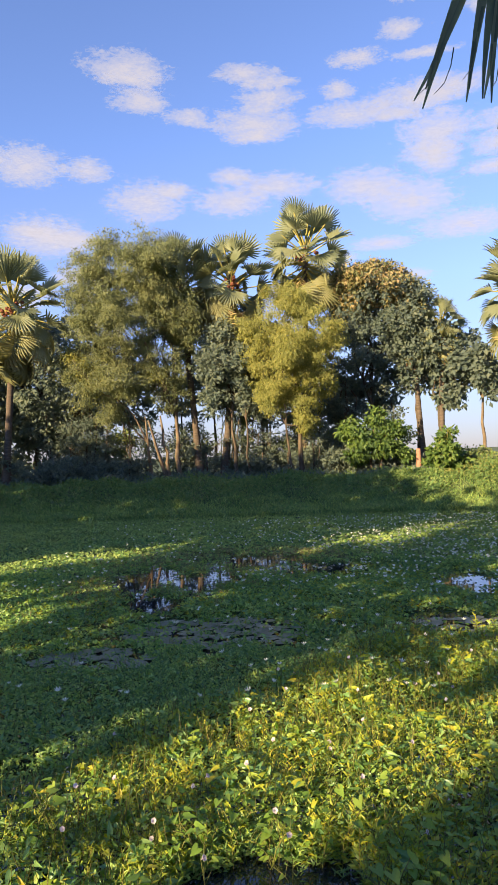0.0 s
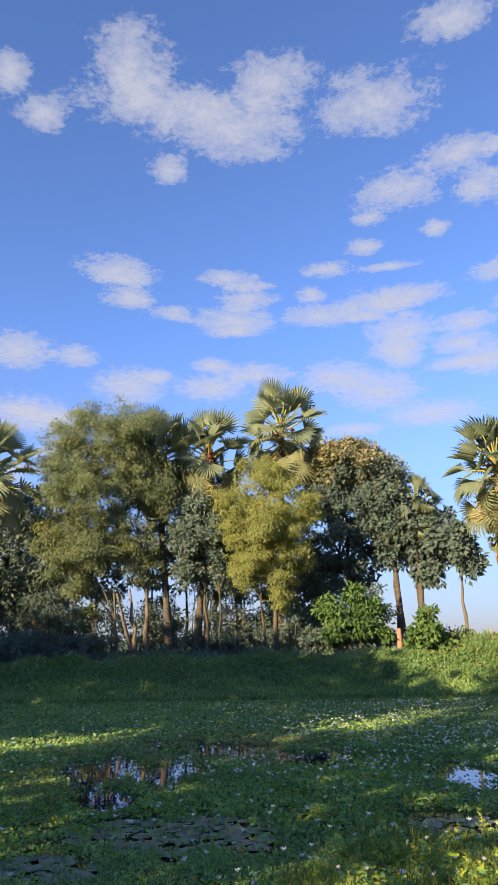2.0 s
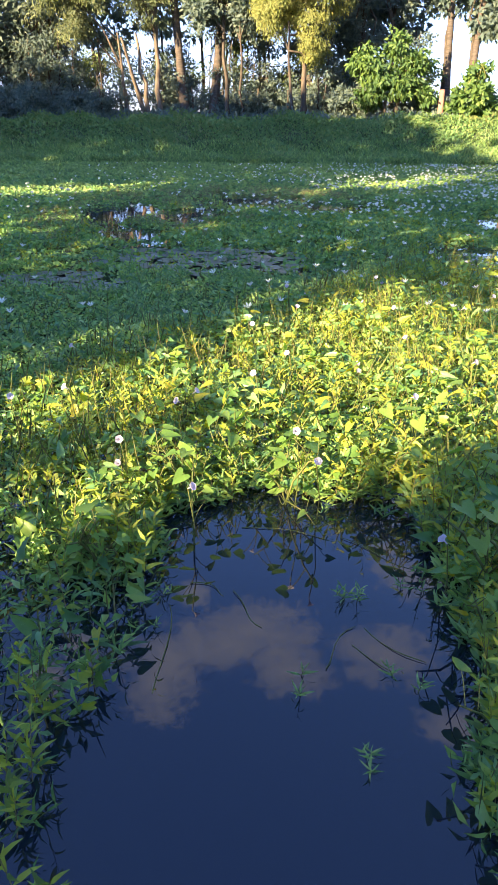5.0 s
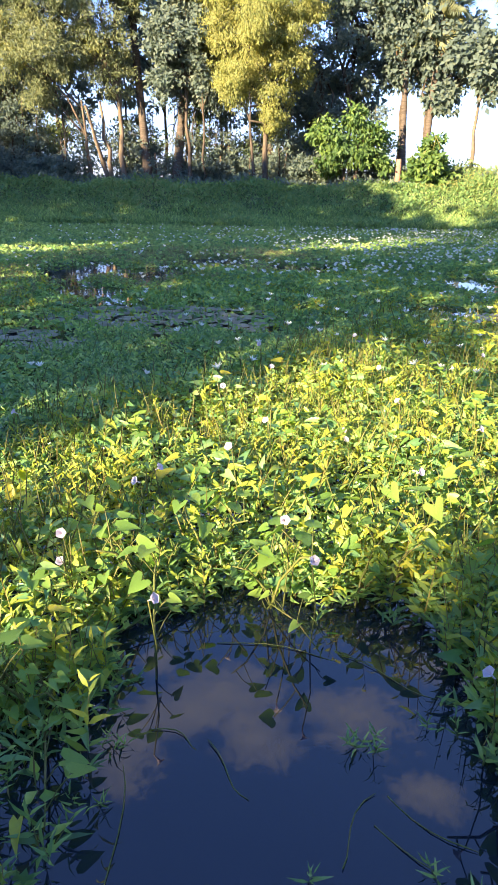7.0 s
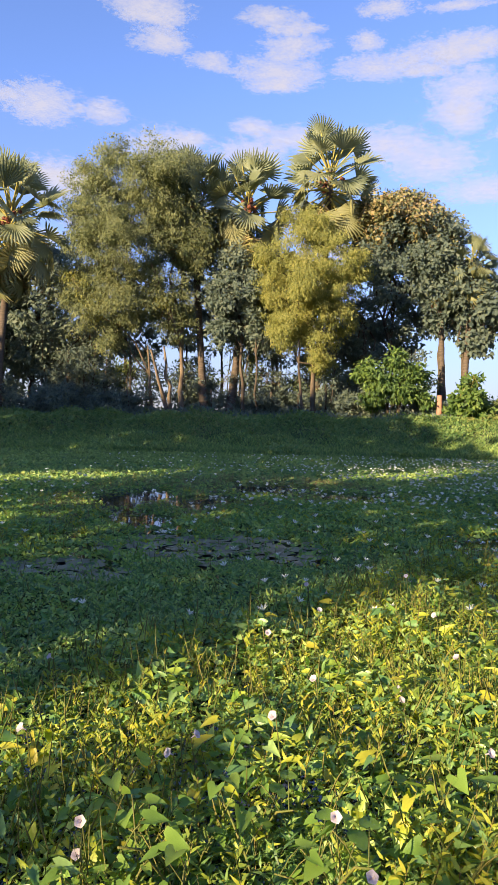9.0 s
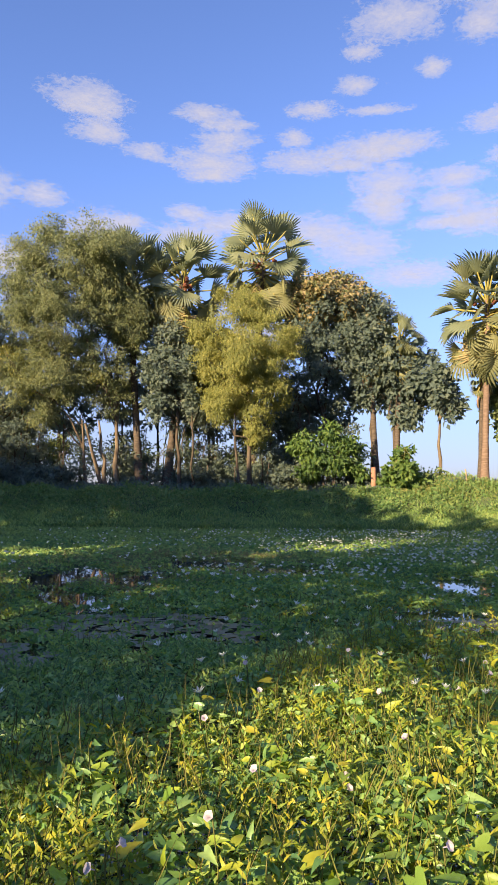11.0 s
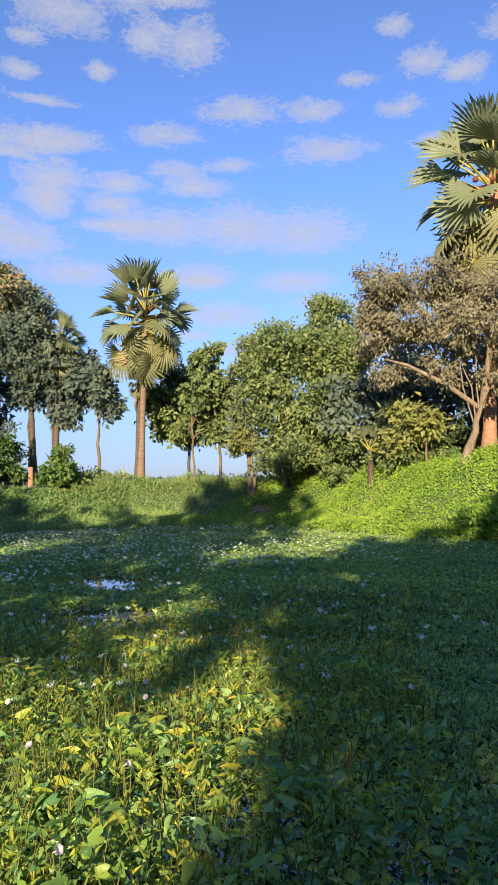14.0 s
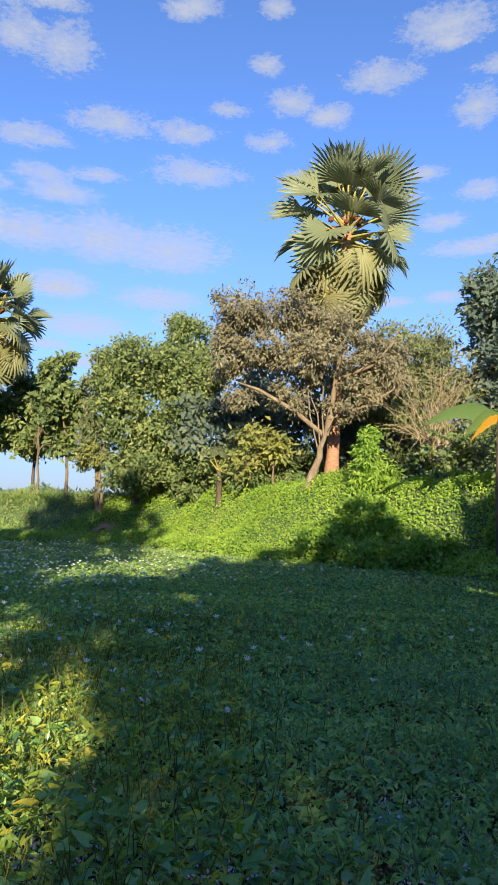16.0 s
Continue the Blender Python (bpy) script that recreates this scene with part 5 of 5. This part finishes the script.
weeds("withered_leaves", 116, "yellow and orange withered leaves among the weeds", SPIN_OLD, s, 0.036, 0.5, 0.13, lean=0.1, shape=heart, above=0.4)
s = pond_spots(rng, 26000, 0.5, 5.5)
bushy = 0.5 + 0.5 * np.sin(s[:, 0] * 4.3 + 1.1 * np.sin(s[:, 1] * 3.1)) * np.sin(s[:, 1] * 3.7 + s[:, 0])
s = s[rng.random(len(s)) < (0.15 + 0.5 * bushy) * (0.6 + 0.4 * lush(s[:, 0], s[:, 1]))]
# herb colour follows the sun strip: sunlit tone inside, shade tone outside
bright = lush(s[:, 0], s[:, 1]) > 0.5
shoots("marsh_herbs", 121, "upright narrow-leaved marsh herbs standing in the weed belt", [RUSH, HERB_SUN], s[bright], 0.20, 0.05, 0.24, 5)
shoots("marsh_herbs", 126, "narrow-leaved marsh herbs in a shade-toned green", [STEM, HERB_SHADE], s[~bright], 0.20, 0.055, 0.26, 4)
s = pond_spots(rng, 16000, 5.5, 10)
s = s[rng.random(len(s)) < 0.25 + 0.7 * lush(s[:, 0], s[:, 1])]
shoots("marsh_herbs", 122, "marsh herbs in a sunlit yellow tone farther along the belt", [RUSH, HERB_SUN], s, 0.18, 0.055, 0.3, 4, leaves)
s = pond_spots(rng, 30000, 6.5, 12.5, -30, 30)
near_pool = inside(s[:, 0], s[:, 1], POOLS[len(POOL):len(POOL) + 3])
s = s[(near_pool > -0.5) & (rng.random(len(s)) < 0.5)]
shoots("reddish_weeds", 123, "thin reddish-brown weeds standing round the open water", [RUSH, RUSTY], s, 0.2, 0.04, 0.2, 3, leaves)
s2 = pond_spots(rng, 9000, 0.7, 3.4, -48, 60)
s2 = s2[inside(s2[:, 0], s2[:, 1], POOL) > -0.7]
shoots("narrow_leaved_weed", 118, "narrow-leaved creeping weed along the pool's rim", [STEM, HERB_SHADE], s2, 0.11, 0.055, 0.17, 4, spread=1.1)
s = np.repeat(np.array(((0.54, 2.15), (0.52, 2.18), (0.71, 2.22), (0.38, 1.84), (0.62, 1.87), (0.49, 1.64), (-0.05, 2.14), (0.0, 2.01))), 3, 0)
shoots("floating_sprigs", 119, "dark narrow-leaved sprigs floating on the open pool", [STEM, WEED], s + rng.normal(size=s.shape) * 0.022, 0.06, 0.036, 0.15, 4, spread=2.2)
s = pond_spots(rng, 15000, 0.6, 7)
s = s[rng.random(len(s)) < 0.2 + 0.8 * lush(s[:, 0], s[:, 1])]
weeds("water_grass", 117, "thin upright grass blades and stems among the weeds", STEM, s, 0.12, 0.028, 0.14, lean=2.2, flat_up=0.0)


def pad_mesh():
    v, f = [(0, 0, 0)], []
    for k in range(15):
        a = radians(14 + 332 * k / 14)
        v.append((math.cos(a), math.sin(a), 0.03 * math.sin(3 * a)))
        if k:
            f.append((0, k, k + 1))
    return mesh_of("lily_pad", v, f, [PAD])


PAD_MESH = pad_mesh()
rng = np.random.default_rng(9)
for cx, cy, rx, ry in PADS:
    for k in range(int(330 * rx * ry)):
        a, r = rng.random() * 6.283, math.sqrt(rng.random()) * 1.05
        ob = new("lily_pad", PAD_MESH)
        s = 0.05 + 0.05 * rng.random()
        ob.matrix_basis = pose(cx + rx * r * math.cos(a), cy + ry * r * math.sin(a), 0.008 + 0.004 * (k % 4), 0, 0, 360 * rng.random()) @ Matrix.Diagonal((s, s, s, 1))
        tagged(ob, "dull green notched lily pad floating on the water", "lily pad", "floating lily pads")


def white_flower_mesh():
    v, f = [(0, 0, 0.1)], []
    for k in range(7):
        a = 2 * math.pi * k / 7
        i = len(v)
        for r, da, z in ((0.55, -0.36, 0.3), (1.0, 0.0, 0.42), (0.55, 0.36, 0.3)):
            v.append((r * math.cos(a + da), r * math.sin(a + da), z))
        f += [(0, i, i + 1), (0, i + 1, i + 2)]
    return mesh_of("white_flower", v, f, [PETAL])


WHITE = white_flower_mesh()
rng = np.random.default_rng(21)
spots = []
while len(spots) < 300:
    x, y = -4 + 11.5 * rng.random(), 4.3 + 8.5 * rng.random()
    dens = math.exp(-((x - 1.3 - 0.18 * (y - 8)) / 2.6) ** 2) * (0.45 + 0.55 * float(step(4.5, 8.0, y))) + 0.1
    if rng.random() < dens and float(inside(x, y, POOLS)) < 0.1 and SUN_V.x * x + SUN_V.y * y < 0.5:
        spots.append((x, y))
shady = pond_spots(rng, 400, 4.0, 9, 20, 75)
spots += [(float(x), float(y)) for x, y in shady[(SUN_V.x * shady[:, 0] + SUN_V.y * shady[:, 1]) > -1.0][:26]]
for x, y in spots:
    ob = new("white_flower", WHITE)
    s = 0.023 + 0.011 * rng.random()
    ob.matrix_basis = pose(x, y, 0.17 + 0.06 * rng.random(), 12 * rng.normal(), 12 * rng.normal(), 360 * rng.random()) @ Matrix.Diagonal((s, s, s * 2.6, 1))
    tagged(ob, "small white flower open above the weeds", "flower", "white flowers on the pond")


bits, rng2 = [], np.random.default_rng(22)
while len(bits) < 1700:
    x, y = -4 + 14 * rng2.random(), 8.5 + 9.5 * rng2.random()
    if rng2.random() < math.exp(-((x - 2.4 - 0.2 * (y - 8)) / 4.2) ** 2) + 0.06 and float(inside(x, y, POOLS)) < 0.1:
        c, r = np.array((x, y, 0.16 + 0.04 * rng2.random())), 0.017 + 0.009 * rng2.random()
        tilt = rng2.normal(size=2) * 0.2
        ring = [c + r * np.array((math.cos(a), math.sin(a), 1.0 + tilt[0] * math.cos(a) + tilt[1] * math.sin(a))) for a in (0, 1.05, 2.1, 3.14, 4.2, 5.25)]
        bits.append(([c] + ring, [(0, k + 1, (k + 1) % 6 + 1) for k in range(6)]))
tagged(new("far_white_flowers", mesh_of("far_white_flowers", *joined(bits), [PETAL])), "scatter of small white flowers over the far weeds", "flowers", kind="stuff")


def trumpet():
    """A lilac morning-glory trumpet: flared corolla on a tube."""
    v, f = [], []
    for r, z in ((0.10, 0.0), (0.14, 0.55), (0.45, 0.95), (1.0, 1.12)):
        for k in range(10):
            a = 2 * math.pi * k / 10
            w = r * (1 + 0.08 * math.cos(5 * a)) if r > 0.4 else r
            v.append((w * math.cos(a), w * math.sin(a), z + (0.05 * math.sin(5 * a) if r > 0.9 else 0)))
    for k in range(3):
        for s in range(10):
            q, e = 10 * k + s, 10 * k + (s + 1) % 10
            f += [(q, e, e + 10), (q, e + 10, q + 10)]
    return smooth(mesh_of("corolla", v, f, [LILAC]))


TRUMPET = trumpet()
FLOWERS = [(0.22, 2.92, 0.36), (0.36, 2.61, 0.29), (0.05, 2.35, 0.22), (0.78, 2.97, 0.27), (0.42, 2.47, 0.25), (0.34, 3.36, 0.29), (0.735, 2.11, 0.22),
           (2.49, 4.25, 0.16), (4.23, 4.3, 0.15), (-0.45, 2.9, 0.3), (1.5, 4.6, 0.25), (0.9, 4.2, 0.28), (-0.2, 2.6, 0.25), (1.9, 5.2, 0.24), (2.3, 5.0, 0.2), (1.1, 3.4, 0.26)]
rng = np.random.default_rng(33)
STALKS = smooth(mesh_of("stalk", *tube([(0, 0, 0), (0.015, 0, -0.12), (0, 0.02, -0.4)], [0.0018, 0.0018, 0.0022], 5), [STEM]))
more = pond_spots(np.random.default_rng(34), 900, 1.8, 7)
more = more[lush(more[:, 0], more[:, 1]) > 0.6][:46]
FLOWERS += [(float(x), float(y), 0.2 + 0.07 * math.sin(9 * x + 5 * y)) for x, y in more]
for x, y, z in FLOWERS:
    fl = thing("flower", "pale lilac trumpet flower of water spinach", "flower", (x, y, z), "lilac flowers")
    part("corolla", TRUMPET, fl, "", pose(0, 0, 0, 40 + 25 * rng.random(), 0, 60 * rng.normal()) @ Matrix.Diagonal((0.013, 0.013, 0.021, 1)))
    part("stalk", STALKS, fl)


def spinach_leaf_mesh(seed, mat):
    rng = np.random.default_rng(seed)
    v, f = [], []
    ring = ((-0.04, 0.02, 0.0), (-0.22, -0.16, 0.10), (-0.40, -0.10, 0.14), (-0.44, 0.12, 0.14), (-0.36, 0.38, 0.09), (-0.20, 0.70, 0.03), (0, 1.0, -0.10))
    ring = ring + tuple((-a, b, c) for a, b, c in ring[-2::-1])
    v = [(0, 0.12, 0.0), (0, 0.45, -0.015)] + [(a * (1 + 0.06 * rng.normal()), b, c + 0.02 * rng.normal()) for a, b, c in ring]
    n = len(ring)
    for k in range(n - 1):
        hub = 0 if ring[k][1] + ring[k + 1][1] < 0.35 else 1
        f.append((hub, k + 3, k + 2))
    f += [(0, 1, 5), (0, 2 + n - 4, 1)]
    return smooth(mesh_of("leaf", v, f, [mat]))


LEAFS = [spinach_leaf_mesh(k, SPINACH_RIM) for k in range(3)]


def spinach_plant(seed, lying):
    """A water spinach shoot: hollow stem and arrow leaves, each on its stalk."""
    rng = np.random.default_rng(seed)
    top = thing("water_spinach", "water spinach shoot with arrow-shaped leaves rising from the water", "plant", (0, 0, 0), "water spinach round the pool")
    h = 0.06 if lying else 0.12 + 0.09 * rng.random()
    pts = [np.array((0, 0, -0.03)), np.array((0.03, 0.02, h * 0.5)), np.array((0.09 if not lying else 0.2, 0.05, h)), np.array((0.14 if not lying else 0.36, 0.07, h * (1.15 if not lying else 0.6)))]
    part("stem", smooth(mesh_of("stem", *tube(pts, [0.0036, 0.0034, 0.003, 0.002], 6), [STEM])), top)
    for k in range(5 if not lying else 7):
        s = (k + 1) / (5.5 if not lying else 7.5)
        i = min(2, int(s * 3))
        p = pts[i] + (pts[i + 1] - pts[i]) * (s * 3 - i)
        az, el, L = 360 * rng.random(), 15 + 35 * rng.random(), 0.036 + 0.022 * rng.random()
        reach = 0.04 + 0.06 * rng.random()
        tip = p + np.array((math.sin(radians(-az)) * reach * 0.7, math.cos(radians(-az)) * reach * 0.7, reach))
        leaf = part("leaf", LEAFS[k % 3], top, "", pose(*tip, el - 40, 18 * rng.normal(), az) @ Matrix.Diagonal((L, L, L, 1)))
        stalk = smooth(mesh_of("leaf_stalk", *tube([p, (p + tip) / 2 + (0, 0, 0.008), tip], [0.0018, 0.0016, 0.0014], 4), [STEM]))
        st = part("leaf_stalk", stalk, leaf)
        st.matrix_basis = leaf.matrix_basis.inverted()
    return top


kinds = [spinach_plant(200 + k, k % 3 == 2) for k in range(6)]
rng = np.random.default_rng(55)
first = [True] * 6
count = 0
while count < 82:
    ring = count < 70
    if ring:
        q, off = rng.random(), 0.02 + 0.22 * rng.random() ** 1.5
        if q < 0.4:
            x, y = -0.05 + 0.75 * rng.random(), 2.63 + off
        elif q < 0.62:
            x, y = -0.06 - off, 2.15 + 0.5 * rng.random()
        else:
            x, y = 0.78 + off, 1.5 + 1.2 * rng.random()
    else:
        x, y = -0.9 + 2.4 * rng.random(), 2.4 + 1.6 * rng.random()
    k = count % 6
    sc = 0.78 + 0.24 * rng.random() + (0.2 if x > 0.75 and y < 2.2 else 0.0)
    m = pose(x, y, 0.0 if ring else 0.03, 0, 0, 360 * rng.random()) @ Matrix.Diagonal((sc, sc, sc, 1))
    if first[k]:
        kinds[k].matrix_basis, first[k] = m, False
    else:
        copy_thing(kinds[k], m)
    count += 1

# loose runners drifting on the pool
rng = np.random.default_rng(8)
for k, (a, b) in enumerate((((0.07, 2.2), (0.18, 2.16)), ((0.18, 2.16), (0.29, 2.02)), ((0.42, 1.9), (0.52, 2.04)), ((0.5, 1.98), (0.58, 1.9)), ((0.55, 2.03), (0.66, 1.92)), ((0.05, 1.8), (0.02, 2.1)), ((0.2, 2.5), (0.5, 2.44)), ((0.5, 2.44), (0.72, 2.3)))):
    p = [(a[0] + (b[0] - a[0]) * q + 0.015 * math.sin(4 * q + k), a[1] + (b[1] - a[1]) * q + 0.012 * math.sin(5 * q + 2 * k), 0.002 + 0.002 * math.sin(5 * q + k)) for q in np.linspace(0, 1, 7)]
    tagged(new("runner_stem", smooth(mesh_of("runner_stem", *tube(p, [0.0012] * 6 + [0.0006], 6), [STEM]))), "thin pale runner stem drifting on the pool", "stem", "drifting runners")

# the palm leaf that hangs into view over the path at the start
over = thing("palm_tree", "palmyra palm beside the viewer with a drooping dark leaf", "palm", (2.6, -1.2, float(height(2.6, -1.2)) - 0.1), "palms on the near bank")
part("trunk", smooth(mesh_of("trunk", *tube([(0, 0, 0), (0.02, 0, 2.0), (0.0, 0, 4.6)], [0.17, 0.14, 0.13], 10), [BARK_PALM])), over)
HEAD = Vector((0.0, 0.0, 4.5))
OWN = over.matrix_basis.inverted()


def hanging_frond(seed, hub, down, across, angles, length, width, parent):
    """One fan leaf hanging down: separate tapering strips from the hub, with frayed and curled tips."""
    rng = np.random.default_rng(seed)
    hub, down, across = Vector(hub), Vector(down).normalized(), Vector(across).normalized()
    nor = down.cross(across)
    pieces = []
    for a in angles:
        d = down * math.cos(radians(a)) + across * math.sin(radians(a))
        s = d.cross(nor).normalized()
        L = length * (0.9 + 0.2 * rng.random())
        v, curl = [], rng.normal() * 0.05
        for k in range(9):
            q = k / 8
            w = width * (0.35 + 0.65 * math.sin(min(1.0, q * 1.6) * math.pi / 2)) * (1 - q ** 2.2) * 0.5 + 0.0008
            c = hub + d * L * q + s * curl * q ** 3 * L + nor * 0.02 * math.sin(q * 2)
            v += [tuple(OWN @ (c - s * w)), tuple(OWN @ (c + nor * w * 0.35)), tuple(OWN @ (c + s * w))]
        f = []
        for k in range(8):
            i = 3 * k
            f += [(i, i + 1, i + 4), (i, i + 4, i + 3), (i + 1, i + 2, i + 5), (i + 1, i + 5, i + 4)]
        pieces.append((v, f))
        if rng.random() < 0.7:
            e = hub + d * L * 0.8
            pts = [OWN @ (e + s * 0.003), OWN @ (e + d * 0.02 + s * 0.006), OWN @ (e + d * 0.04 + s * 0.005), OWN @ (e + d * 0.055 - s * 0.002)]
            pieces.append(tube(pts, [0.0009, 0.0008, 0.0006, 0.0003], 4))
    fr = part("frond", mesh_of("frond", *joined(pieces), [FROND]), parent, "hanging fan leaf with frayed strips")
    mid = OWN @ hub
    part("stalk", smooth(mesh_of("stalk", *tube([HEAD, HEAD.lerp(mid, 0.5) + Vector((0, 0, 0.35)), mid], [0.03, 0.024, 0.02], 6), [PETIOLE])), fr)


hanging_frond(71, (0.771, 0.224, 2.575), (0.0, 0.0, -1.0), (-1.0, 0.0, 0.0), (23.8, 22.9, 19.8, 14.4, 13.5, 10.4, 8.0, 5.6, 3.2, 1.0, -2, -5, -9, -13, -18), 0.287, 0.0115, over)
for k, az in enumerate((200, 250, 300, 340, 20, 160)):
    hub = Vector((2.6, -1.2, 5.2)) + Vector((math.sin(radians(az)), math.cos(radians(az)), -0.2)) * 1.1
    hanging_frond(72 + k, hub, (math.sin(radians(az)), math.cos(radians(az)), -1.0), (math.cos(radians(az)), -math.sin(radians(az)), 0), range(-70, 71, 10), 0.8, 0.09, over)
